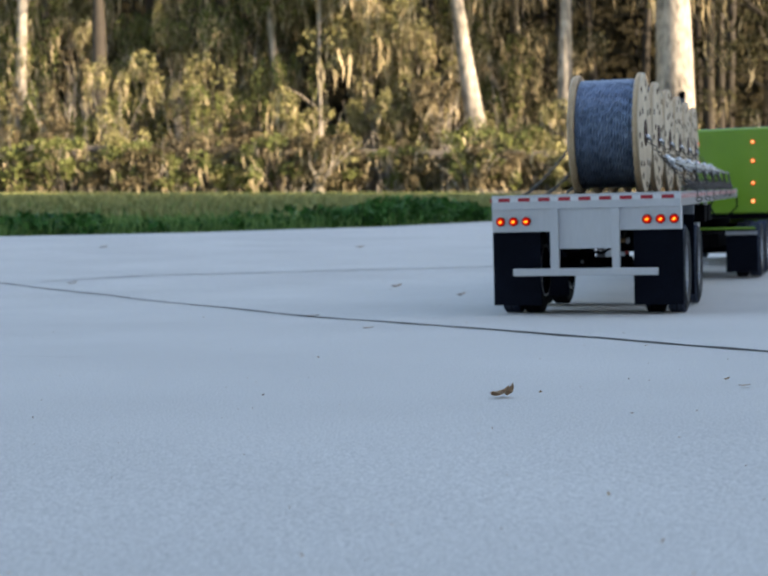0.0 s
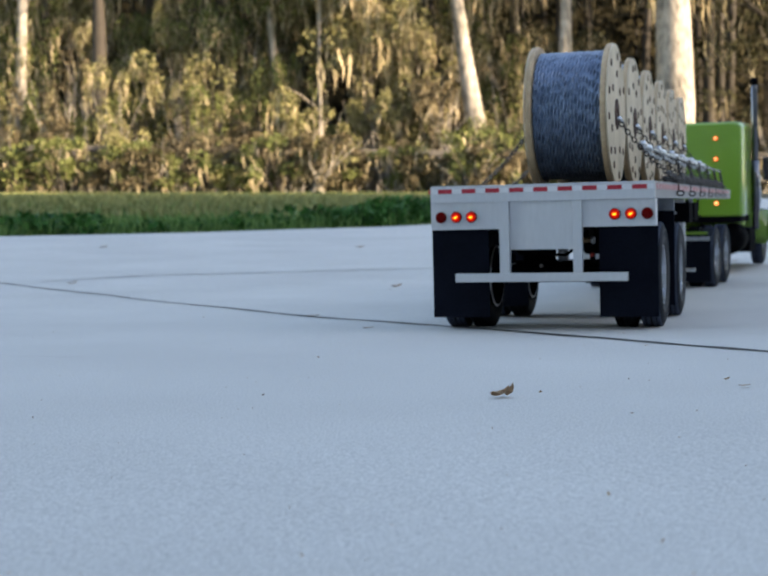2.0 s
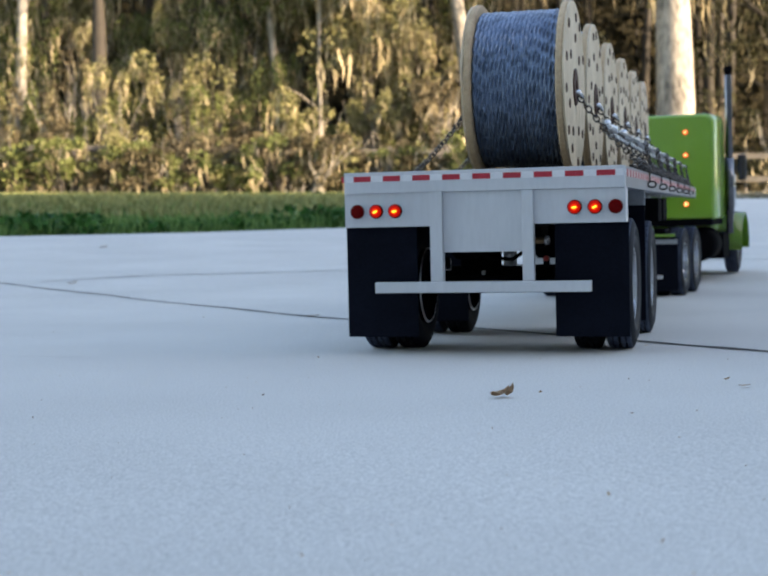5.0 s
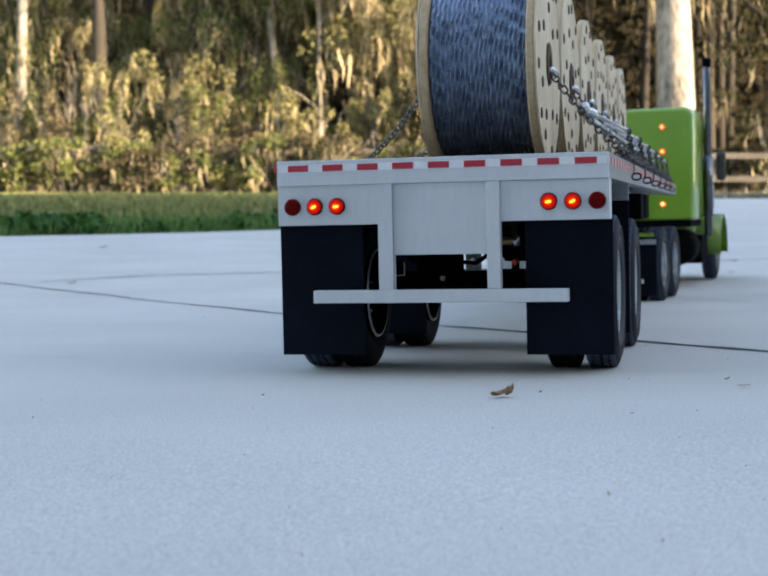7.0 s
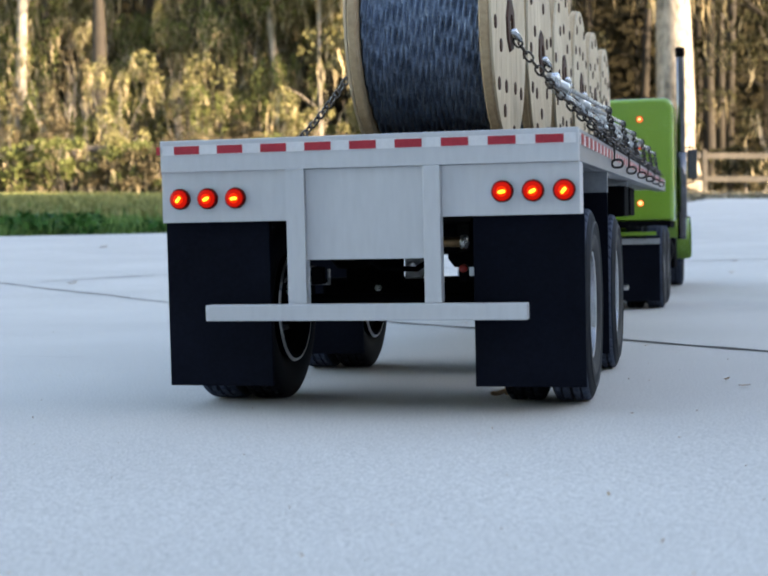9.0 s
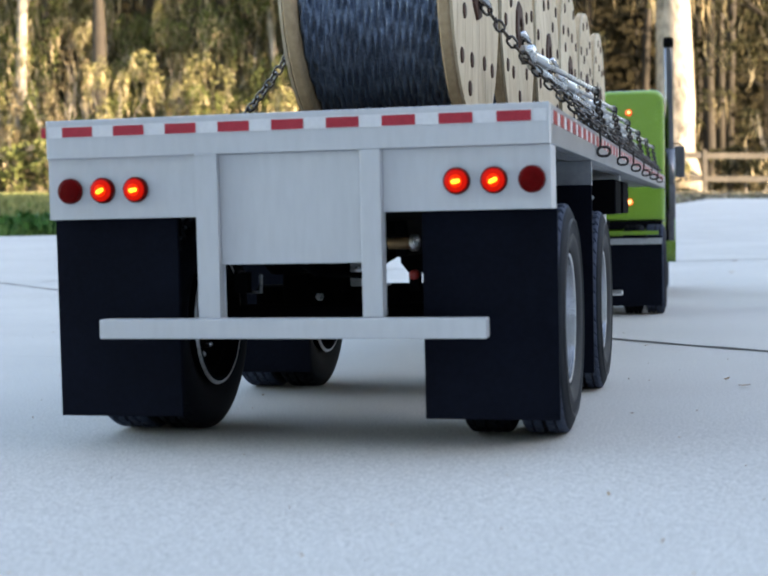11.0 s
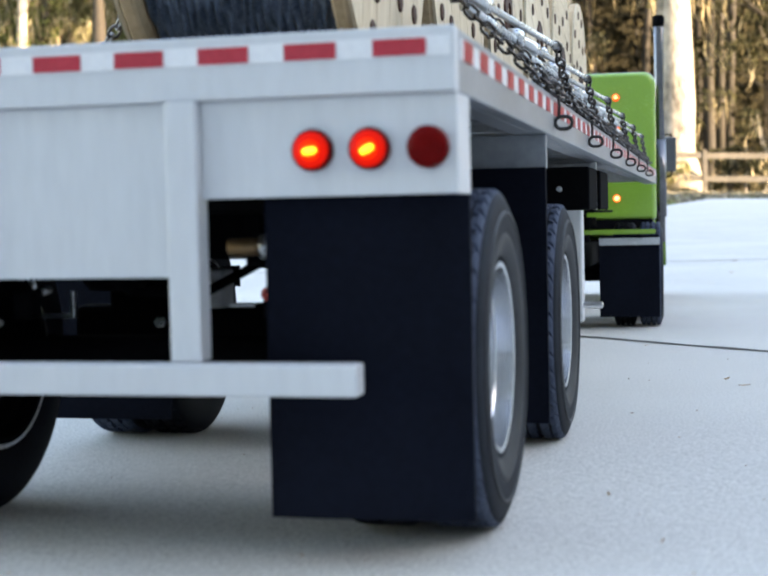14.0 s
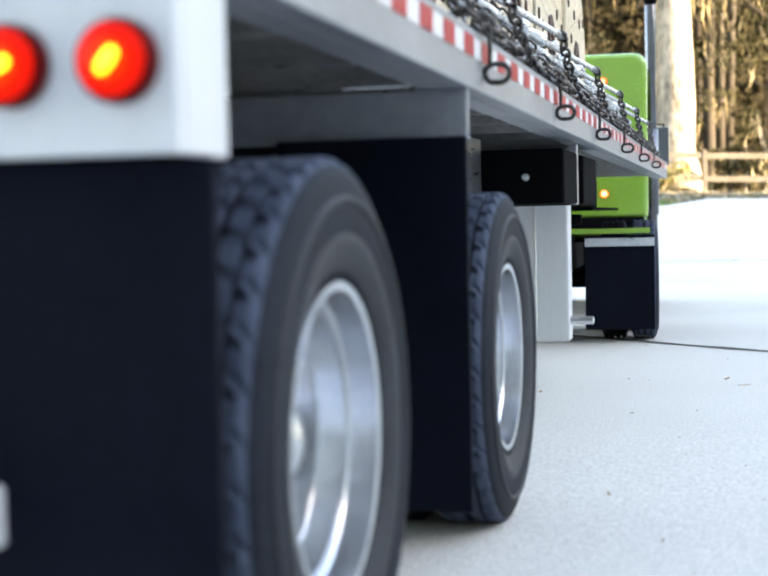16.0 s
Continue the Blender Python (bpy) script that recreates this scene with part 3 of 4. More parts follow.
def make_reel():
    reel = tagged(new("cable_reel"), "wooden reel wound full with grey steel cable, lying on the flatbed", "cable reel", "reels on the trailer")
    for side in (-1, 1):
        x0, x1 = side * (REEL_W - 0.005), side * REEL_W
        flange = part("flange", lathe([(x0, 0.012), (x0, REEL_R - 0.001), (x0 + side * 0.001, REEL_R), (x1 - side * 0.001, REEL_R), (x1, REEL_R - 0.001), (x1, 0.008), (x1 - side * 0.003, 0.008), (x1 - side * 0.003, 0.0)], 72),
                      M_RIMWOOD, reel, "round pine flange")
        # boards of the outer face
        edges = [-0.0652, -0.046, -0.027, -0.009, 0.009, 0.027, 0.046, 0.0652]
        for k in range(7):
            a, b = edges[k] + 0.0003, edges[k + 1] - 0.0003
            bm = bmesh.new()
            pts = []
            for q in range(9):
                y = a + (b - a) * q / 8
                pts.append((y, math.sqrt(max((REEL_R - 0.0006) ** 2 - y * y, 1e-9))))
            loop = [(y, z) for y, z in pts] + [(y, -z) for y, z in reversed(pts)]
            f = bm.faces.new([bm.verts.new((x1 + side * 0.0002, y, z)) for y, z in loop])
            ext = bmesh.ops.extrude_face_region(bm, geom=[f])
            for v in ext["geom"]:
                if isinstance(v, bmesh.types.BMVert):
                    v.co.x += side * 0.0013
            bmesh.ops.recalc_face_normals(bm, faces=bm.faces[:])
            part("board", bm, M_WOOD, flange, "pale knotty pine board")
        # nail heads and bolts in rings
        rnd = random.Random(4 + side)
        for ring, n, s in ((0.054, 11, 0.0033), (0.035, 7, 0.0033)):
            for k in range(n):
                w = 2 * math.pi * k / n + rnd.uniform(-0.14, 0.14)
                r = ring + rnd.uniform(-0.003, 0.003)
                part("bolt", lathe([(x1 + side * 0.001, s * 1.2), (x1 + side * 0.0022, s), (x1 + side * 0.0025, 0)], 7, "X", (0, r * math.cos(w), r * math.sin(w))), M_BOLT, flange, "dark rusty bolt head")
        part("hub_plate", lathe([(x1 + side * 0.0012, 0.015), (x1 + side * 0.0026, 0.014), (x1 + side * 0.0028, 0.006), (x1 - side * 0.001, 0.005), (x1 - side * 0.001, 0)], 8), M_BOLT, flange, "rusty hub plate")
    # winding: ridged turns
    prof, turns = [], 20
    for k in range(turns * 6 + 1):
        x = -(REEL_W - 0.0051) + 2 * (REEL_W - 0.0051) * k / (turns * 6)
        prof.append((x, REEL_R - 0.0080 + 0.0016 * abs(math.sin(math.pi * k / 6)) ** 0.7))
    start = [random.Random(50 + k).uniform(0, 6.28) for k in range(turns + 1)]

    def lay(k, i):
        return 0.00060 * math.sin(i * 2 * math.pi * 30 / 350 + (k % 6) * 0.95 + start[k // 6]) + 0.0008 * noise.noise((k * 0.12, i * 0.04, 3.0))
    part("cable_winding", lathe(prof, 350, wave=lay), M_CABLE, reel, "grey steel cable in close turns", True)
    return reel


REELS = []
first = make_reel()
for k in range(6):
    ob = first if k == 0 else copy_thing(first, Matrix())
    REELS.append((ob, pose(0.0062, 0.155 + k * 0.141, 0.1207 + REEL_R, -11 + 23 * k, 0, 0)))


# ---- chains with binders over each reel ----
def link_mesh(length, width, wire):
    """One chain link along x."""
    bm = bmesh.new()
    n, m = 14, 6
    a, b = length / 2 - width / 2, width / 2
    path = []
    for i in range(n):
        w = 2 * math.pi * i / n
        path.append(Vector((math.cos(w) * b + (a if math.cos(w) > 0 else -a), math.sin(w) * b, 0)))
    rings = []
    for i, p in enumerate(path):
        t = (path[(i + 1) % n] - path[i - 1]).normalized()
        s = Vector((-t.y, t.x, 0))
        rings.append([bm.verts.new(p + s * wire * math.cos(2 * math.pi * j / m) + Vector((0, 0, wire * math.sin(2 * math.pi * j / m)))) for j in range(m)])
    for i in range(n):
        r0, r1 = rings[i], rings[(i + 1) % n]
        for j in range(m):
            bm.faces.new((r0[j], r0[(j + 1) % m], r1[(j + 1) % m], r1[j]))
    return bm


def make_chain(name, a, b, sag, parent, label):
    a, b = Vector(a), Vector(b)
    one = link_mesh(0.0056, 0.0038, 0.00062)
    me = bpy.data.meshes.new("tmp")
    one.to_mesh(me)
    one.free()
    n = int((b - a).length / 0.0042)
    bm = bmesh.new()
    for i in range(n + 1):
        u = i / n
        p = a.lerp(b, u) - Vector((0, 0, sag * 4 * u * (1 - u)))
        d = (b - a - Vector((0, 0, sag * 4 * (1 - 2 * u)))).normalized()
        m = Matrix.Translation(p) @ d.to_track_quat("X", "Z").to_matrix().to_4x4() @ pose(0, 0, 0, 90 * (i % 2) + 20)
        k = len(bm.verts)
        bm.from_mesh(me)
        bm.verts.ensure_lookup_table()
        for v in bm.verts[k:]:
            v.co = m @ v.co
    bpy.data.meshes.remove(me)
    return part(name, bm, M_CHAIN, parent, label, True)


def make_tiedown(side):
    """Tie-down in the reel's place on the deck: from the hub forward and out to the rail, hooked under it."""
    thing = tagged(new("tie_down_chain"), "dark steel tie-down chain with bright lever binder holding a reel" if side > 0 else "dark steel tie-down chain hooked to the rail, holding a reel", "chain", "chains on the trailer")
    hub = (side * (REEL_W + 0.003) + 0.0062, 0.0, REEL_R - 0.005)
    foot = (side * (W + 0.0035), 0.038, 0.001)
    make_chain("chain", hub, foot, 0.005, thing, "dark chain")
    if side > 0:                          # lever binder on the kerb side only
        p, q = Vector((side * 0.064, 0.018, 0.036)), Vector((side * 0.087, 0.112, 0.026))
        make_chain("chain", q, (side * (W - 0.003), 0.176, 0.004), 0.006, thing, "dark chain")
        heap = [(W - 0.005, 0.034, 0.004), (W - 0.010, 0.058, 0.011), (W - 0.002, 0.075, 0.004), (W - 0.012, 0.098, 0.010), (W - 0.003, 0.116, 0.004), (W - 0.009, 0.138, 0.008), (W - 0.004, 0.17, 0.004)]
        for a, b in zip(heap, heap[1:]):  # slack chain heaped along the rail
            make_chain("rail_chain", a, b, -0.002, thing, "slack chain lying along the rail")
            make_chain("rail_chain", (a[0] - 0.006, a[1] + 0.008, 0.0035), (b[0] - 0.004, b[1] + 0.006, 0.0035), -0.003, thing, "slack chain lying along the rail")
        part("binder_lever", tube([p, p.lerp(q, 0.25), p.lerp(q, 0.3), p.lerp(q, 0.9), q], [0.0028, 0.0030, 0.0014, 0.0012, 0.0016], 10), M_BRIGHT, thing, "bright metal binder lever", True)
        part("binder_link", tube([p + Vector((0, 0.01, -0.004)), p.lerp(q, 0.5) - Vector((0, 0, 0.007))], [0.0022, 0.0018], 8), M_BRIGHT, thing, "", True)
        part("binder_head", lathe([(-0.004, 0.002), (-0.003, 0.0045), (0.003, 0.0045), (0.004, 0.002)], 14, "X", tuple(p)), M_BRIGHT, thing, "", True)
    hook = link_mesh(0.0060, 0.0044, 0.0007)
    for v in hook.verts:
        v.co = Vector((side * (W + 0.0034) + v.co.x, 0.040 + v.co.z, -0.0088 + v.co.y))
    hook = tube([(side * (W + 0.0016), 0.038, 0.003), (side * (W + 0.0020), 0.039, -0.003), (side * (W + 0.0016), 0.040, -0.0075)], [0.0006, 0.0006, 0.0005], 8, hook)
    part("rail_hook", hook, M_HOOK, thing, "dark hook under the rail", True)
    hub_hook = tube([(side * (REEL_W - 0.001) + 0.0062, -0.002, REEL_R - 0.005), (side * (REEL_W + 0.004) + 0.0062, -0.001, REEL_R - 0.004), (side * (REEL_W + 0.007) + 0.0062, 0.002, REEL_R - 0.008)], [0.0022, 0.0026, 0.0014], 10)
    part("hub_hook", hub_hook, M_CHROME, thing, "bright hook in the hub", True)
    return thing


CHAINS = []
for side in (-1, 1):
    base = make_tiedown(side)
    for k in range(6):
        ob = base if k == 0 else copy_thing(base, Matrix())
        CHAINS.append((ob, pose(0.0, 0.155 + k * 0.141, 0.1207)))


# ---- tractor ----
tractor = tagged(new("sleeper_tractor"), "lime green model sleeper tractor with tall exhaust stacks", "truck")
G = M_GREEN


def shell(sections, name, material, label, bevel=0.004):
    """A rounded shell through cross-sections (y, half width, z low, z high)."""
    bm = bmesh.new()
    rings = []
    for y, hw, z0, z1 in sections:
        ring = []
        r = min(0.012, hw * 0.3)
        for cx, cz, a0 in ((hw - r, z1 - r, 0), (-hw + r, z1 - r, 90), (-hw + 0.003, z0 + 0.003, 180), (hw - 0.003, z0 + 0.003, 270)):
            rr = r if a0 < 180 else 0.003
            for s in range(5):
                w = radians(a0 + s * 22.5)
                ring.append(bm.verts.new((cx + rr * math.cos(w), y, cz + rr * math.sin(w))))
        rings.append(ring)
    n = len(rings[0])
    for r0, r1 in zip(rings, rings[1:]):
        for i in range(n):
            bm.faces.new((r0[i], r0[(i + 1) % n], r1[(i + 1) % n], r1[i]))
    bm.faces.new(rings[0])
    bm.faces.new(rings[-1])
    bmesh.ops.recalc_face_normals(bm, faces=bm.faces[:])
    return part(name, bm, material, tractor, label, True)


def flat_back(ob):
    ob.data.polygons.foreach_set("use_smooth", [len(p.vertices) == 4 for p in ob.data.polygons])


sleeper = shell([(0.0, 0.087, 0.099, 0.249), (0.002, 0.090, 0.0965, 0.252), (0.006, 0.092, 0.0955, 0.254), (0.125, 0.092, 0.0955, 0.257), (0.13, 0.090, 0.096, 0.255)], "sleeper", G, "lime green sleeper box")
flat_back(sleeper)
cab = shell([(0.1305, 0.075, 0.075, 0.232), (0.19, 0.074, 0.075, 0.230), (0.205, 0.072, 0.075, 0.222), (0.212, 0.070, 0.075, 0.176)], "cab", G, "lime green cab")
hood = shell([(0.2125, 0.060, 0.078, 0.172), (0.30, 0.054, 0.075, 0.166), (0.375, 0.048, 0.068, 0.158), (0.385, 0.044, 0.068, 0.152)], "hood", G, "long lime green hood")
part("grille", box(-0.038, 0.038, 0.385, 0.391, 0.062, 0.15, 0.001), M_CHROME, tractor, "chrome grille")
part("front_bumper", box(-0.088, 0.088, 0.398, 0.404, 0.022, 0.052, 0.002), M_CHROME, tractor, "chrome front bumper")
part("bumper_bracket", box(-0.03, 0.03, 0.37, 0.398, 0.03, 0.05, 0.001), M_BLACK, tractor)
part("windscreen", box(-0.06, 0.06, 0.206, 0.2135, 0.178, 0.218, 0.002), M_GLASS, tractor, "dark windscreen")
part("chassis", box(-0.03, 0.03, -0.355, 0.37, 0.05, 0.072, 0.001), M_BLACK, tractor, "black chassis frame")
part("fifth_wheel", lathe([(0.072, 0.030), (0.086, 0.030), (0.0865, 0.036), (0.0945, 0.036), (0.095, 0.034)], 32, "Z", (0, -0.24, 0)), M_BLACK, tractor, "black round coupling plate")
part("rear_cross_strip", box(-0.088, 0.088, -0.363, -0.357, 0.0785, 0.0825, 0.0006), G, tractor, "lime green cross strip")
part("cab_floor", box(-0.088, 0.088, 0.0, 0.13, 0.086, 0.0955, 0.001), M_BLACK, tractor)
for side in (-1, 1):
    for ya in (-0.305, -0.205):
        make_wheel(tractor, side, ya)
        part("axle_tube", lathe([(min(0, side * 0.07), 0.006), (max(0, side * 0.07), 0.006)], 16, "X", (0, ya, R_TYRE)), M_BLACK, tractor)
    make_wheel(tractor, side, 0.30, 0.094, 0.0215, False)
    part("axle_tube", lathe([(min(0, side * 0.07), 0.004), (max(0, side * 0.07), 0.004)], 16, "X", (0, 0.30, R_TYRE)), M_BLACK, tractor)
    part("mud_flap", box(side * 0.042, side * 0.091, -0.3595, -0.358, 0.010, 0.0775, 0.0003), M_FLAP, tractor, "black rubber mud flap")
    part("flap_weight", box(side * 0.042, side * 0.091, -0.3612, -0.3596, 0.0695, 0.0755, 0.0003), M_ALU, tractor, "bright flap bracket")
    # fender over the front wheel
    prof = []
    bm = bmesh.new()
    inner, outer_ = [], []
    for k in range(13):
        w = radians(-8 + 196 * k / 12)
        for lst, xx, rr in ((inner, 0.05, 0.058), (outer_, 0.105, 0.054)):
            lst.append(bm.verts.new((side * xx, 0.30 + rr * math.cos(w) * 1.08, R_TYRE + 0.004 + rr * math.sin(w))))
    lip = [bm.verts.new((v.co.x, 0.30 + (v.co.y - 0.30) * 0.93, R_TYRE + (v.co.z - R_TYRE) * 0.93)) for v in outer_]
    for k in range(12):
        bm.faces.new((inner[k], inner[k + 1], outer_[k + 1], outer_[k]))
        bm.faces.new((outer_[k], outer_[k + 1], lip[k + 1], lip[k]))
    bmesh.ops.solidify(bm, geom=bm.faces[:], thickness=0.0015)
    part("front_fender", bm, G, tractor, "rounded lime green fender", True)
    part("fuel_tank", lathe([(0.02, 0.01), (0.022, 0.026), (0.12, 0.026), (0.122, 0.01)], 32, "Y", (side * 0.062, 0, 0.056)), M_BLACK, tractor, "dark round fuel tank", True)
    part("step_box", box(side * 0.055, side * 0.088, 0.135, 0.22, 0.03, 0.072, 0.002), M_BLACK, tractor, "dark step box")
    st = part("exhaust_pipe", lathe([(0.07, 0.0058), (0.321, 0.0058), (0.322, 0.0052)], 20, "Z", (side * 0.0975, 0.140, 0)), M_STACK, tractor, "tall chrome exhaust stack", True)
    part("stack_tip", lathe([(0.3215, 0.0058), (0.325, 0.0068), (0.333, 0.0068), (0.335, 0.005), (0.3352, 0)], 20, "Z", (side * 0.0975, 0.140, 0)), M_BLACK, st, "blackened stack tip", True)
    part("heat_shield", lathe([(0.10, 0.0075), (0.19, 0.0075)], 20, "Z", (side * 0.0975, 0.140, 0)), M_STACK, st, "", True)
    mi = part("mirror", box(side * 0.104, side * 0.118, 0.198, 0.204, 0.155, 0.197, 0.002), M_STACK, tractor, "chrome side mirror")
    part("mirror_arm", tube([(side * 0.072, 0.2, 0.20), (side * 0.112, 0.2, 0.2), (side * 0.112, 0.2, 0.15), (side * 0.072, 0.2, 0.145)], [0.0013] * 4, 8), M_BLACK, mi)
    part("air_cleaner", lathe([(0.11, 0.006), (0.113, 0.013), (0.165, 0.013), (0.17, 0.01), (0.178, 0.004)], 24, "Z", (side * 0.084, 0.232, 0)), M_CHROME, tractor, "chrome air cleaner", True)
    part("headlamp", lathe([(0.37, 0.006), (0.376, 0.0085), (0.383, 0.0085), (0.384, 0.007)], 20, "Y", (side * 0.058, 0, 0.098)), M_CHROME, tractor, "", True)
    part("side_window", box(side * 0.0735, side * 0.0758, 0.145, 0.19, 0.17, 0.212, 0.0008), M_GLASS, tractor, "dark side window")
    for z, small in ((0.2270, 0), (0.1925, 0), (0.1520, 0), (0.1185, 1)):
        lamp = part("marker_lamp", lathe([(0.0006, 0.0042), (-0.0012, 0.0040), (-0.0024, 0.0024), (-0.0027, 0)], 18, "Y", (side * MARK_X, 0, z)), M_MARK, tractor, "small amber marker lamp, lit", True)
        part("marker_bulb", lathe([(-0.0024, 0.0020 + 0.0006 * small), (-0.0030, 0.0012), (-0.0032, 0)], 14, "Y", (side * MARK_X, 0, z)), M_GLOW, lamp, "bright bulb", True)
for x in (-0.02, 0.02):
    part("air_line", tube([(x, -0.005, 0.13), (x * 1.2, -0.03, 0.11), (x * 0.6, -0.06, 0.095), (x, -0.08, 0.1)], [0.0016] * 4, 8), M_BLACK, tractor, "", True)


# ---- leaves and blades ----
def leaf_soup(centres, sizes, rng, up=0.0, ratio=0.6):
    """A small pointed leaf at each centre, turned at random."""
    n = len(centres)
    u = rng.normal(size=(n, 3))
    u[:, 2] += up
    u /= np.linalg.norm(u, axis=1)[:, None]
    w = np.cross(u, rng.normal(size=(n, 3)))
    w /= np.linalg.norm(w, axis=1)[:, None] + 1e-9
    s = np.asarray(sizes)[:, None]
    c = np.asarray(centres)
    v = np.stack([c - u * s, c + w * s * ratio, c + u * s, c - w * s * ratio], 1).reshape(-1, 3)
    f = np.arange(4 * n).reshape(-1, 4)
    return v.tolist(), f.tolist()


def clump_points(rng, clumps, per):
    pts = []
    for (x, y, z, rx, ry, rz) in clumps:
        d = rng.normal(size=(per, 3))
        d /= np.linalg.norm(d, axis=1)[:, None]
        d *= rng.uniform(0.35, 1.0, size=(per, 1)) ** 0.5
        pts.append(d * (rx, ry, rz) + (x, y, z))
    return np.concatenate(pts)


def strands(rng, tops, width, length):
    """Hanging tufts: narrow wavering ribbons of three short pieces."""
    v, f = [], []
    for x, y, z in tops:
        h = length * rng.uniform(0.4, 1.3)
        a = rng.uniform(0, math.pi)
        w = width * rng.uniform(0.5, 1.3)
        px, py = x, y
        k = len(v)
        for j in range(4):
            ww = w * (0.5, 1.0, 0.7, 0.08)[j]
            v += [(px - ww * math.cos(a), py - ww * math.sin(a), z - h * j / 3), (px + ww * math.cos(a), py + ww * math.sin(a), z - h * j / 3)]
            px += rng.normal() * 0.07
            py += rng.normal() * 0.07
        f += [(k + 2 * j, k + 2 * j + 1, k + 2 * j + 3, k + 2 * j + 2) for j in range(3)]
    return v, f


# ---- trees at the wood's edge ----
def make_tree(x, y, r, height, lean, bark, leaves, moss, seed, crown_low=3.0, n_clumps=16, per=240, label="", n_moss=120):
    rng = np.random.default_rng(seed)
    tree = tagged(new("tree"), label, "tree")
    z0 = ground_z(x, y) - 0.15
    tree.matrix_basis = pose(x, y, z0)
    pts, rad = [], []
    for k in range(10):
        u = k / 9
        pts.append((lean[0] * u * height + 0.12 * math.sin(3.1 * u + seed), lean[1] * u * height + 0.1 * math.sin(4 * u + seed * 2), u * height))
        rad.append(r * (1.35 if k == 0 else 1.0) * (1 - 0.72 * u))
    bm = tube(pts, rad, 14)
    tips = []
    for k in range(9):
        u = rng.uniform(0.62 if height > 10.5 else 0.4, 0.95)
        i = int(u * 9)
        p = Vector(pts[i])
        w = rng.uniform(0, 2 * math.pi)
        L = rng.uniform(1.2, 2.6)
        q = p + Vector((math.cos(w) * L * 0.5, math.sin(w) * L * 0.5, L * 0.35))
        e = p + Vector((math.cos(w + 0.3) * L, math.sin(w + 0.3) * L, L * 0.45))
        bm = tube([p, q, e], [rad[i] * 0.4, rad[i] * 0.25, rad[i] * 0.08], 7, bm)
        tips.append(e)
    trunk = part("trunk", bm, bark, tree, "", True)
    for v in trunk.data.vertices:
        v.co += v.normal * 0.05 * r / 0.3 * noise.noise((v.co.x * 2, v.co.y * 2, v.co.z * 1.1 + seed))
    clumps = []
    for k in range(n_clumps):
        t = tips[k % len(tips)]
        z = max(crown_low, t.z) + rng.normal() * 0.7
        clumps.append((t.x + rng.normal() * 0.8, t.y + rng.normal() * 0.6, z, rng.uniform(0.5, 1.1), rng.uniform(0.5, 0.9), rng.uniform(0.35, 0.8)))
    c = clump_points(rng, clumps, per)
    v, f = leaf_soup(c, rng.uniform(0.04, 0.09, len(c)), rng)
    soup("crown", v, f, leaves, tree)
    if n_moss:
        pick = c[rng.integers(0, len(c), n_moss * 2)]
        v, f = strands(rng, pick, 0.028, 1.0)
        tagged(soup("moss", v, f, M_MOSS, tree, "grey-tan hanging moss"), kind="stuff")
    return tree


TALL = "tall pale-barked tree with hanging moss at the wood's edge"
make_tree(-11.35, 44.5, 0.24, 11, (0.01, 0), M_BARK, M_LEAFY, 1, 11, 4.5, label=TALL)
make_tree(-8.7, 43.5, 0.30, 11, (-0.02, 0), M_BARKD, M_LEAF, 1, 12, 3.6, label="dark-trunked tree with olive leaves and moss", n_moss=60)
make_tree(-5.6, 45.5, 0.20, 10, (0.05, 0), M_BARKD, M_LEAF, 1, 13, 2.2, 26, label="leafy olive tree with grey moss", n_moss=90)
make_tree(-3.2, 44.5, 0.16, 9, (-0.04, 0), M_BARK, M_LEAF, 1, 14, 2.0, 26, label="slim olive-leaved tree with tangled moss", n_moss=110)
make_tree(-1.9, 43.0, 0.09, 8, (0.03, 0), M_BARK, M_LEAFY, 1, 15, 2.6, 16, label="slim pale sapling hung with moss", n_moss=170)
make_tree(0.6, 44.5, 0.13, 9, (0.02, 0), M_BARK, M_LEAFY, 1, 16, 2.4, 20, label="thin tree with yellowing leaves and thick moss", n_moss=220)
make_tree(3.38, 43.0, 0.34, 11, (-0.165, 0), M_BARK, M_LEAF, 1, 17, 4.6, 16, label="leaning pale-barked tree with moss", n_moss=130)
make_tree(5.65, 43.0, 0.26, 12, (0.0, 0), M_BARK, M_LEAFY, 1, 18, 5.4, 14, label=TALL, n_moss=150)
# trees from here to x = 12.6 carry shade in their leaf colour
make_tree(8.72, 41.6, 0.68, 13, (-0.022, 0), M_BARK, M_LEAF_SHADE, 1, 19, 6.4, 12, label="massive pale-barked tree with bare lower trunk", n_moss=60)
make_tree(4.3, 47.0, 0.22, 11, (0.03, 0), M_BARKD, M_LEAF_SHADE, 1, 20, 4.4, 14, label="dark-barked tree among the wood's edge, shade put into its leaf colour", n_moss=110)
make_tree(7.4, 48.0, 0.24, 11, (-0.03, 0), M_BARKD, M_LEAF_SHADE, 1, 21, 4.6, 14, label="dark-barked tree among the wood's edge, shade put into its leaf colour", n_moss=80)
make_tree(10.8, 46.0, 0.22, 11, (0.03, 0), M_BARKD, M_LEAF_SHADE, 1, 22, 3.6, 16, label="brown-leaved tree among the wood's edge, leaf colour darkened as in shade", n_moss=60)
make_tree(12.6, 44.5, 0.18, 10, (-0.02, 0), M_BARKD, M_LEAF_SHADE, 1, 23, 2.6, 20, label="olive-leaved tree at the wood's edge, leaf colour darkened as in shade", n_moss=60)
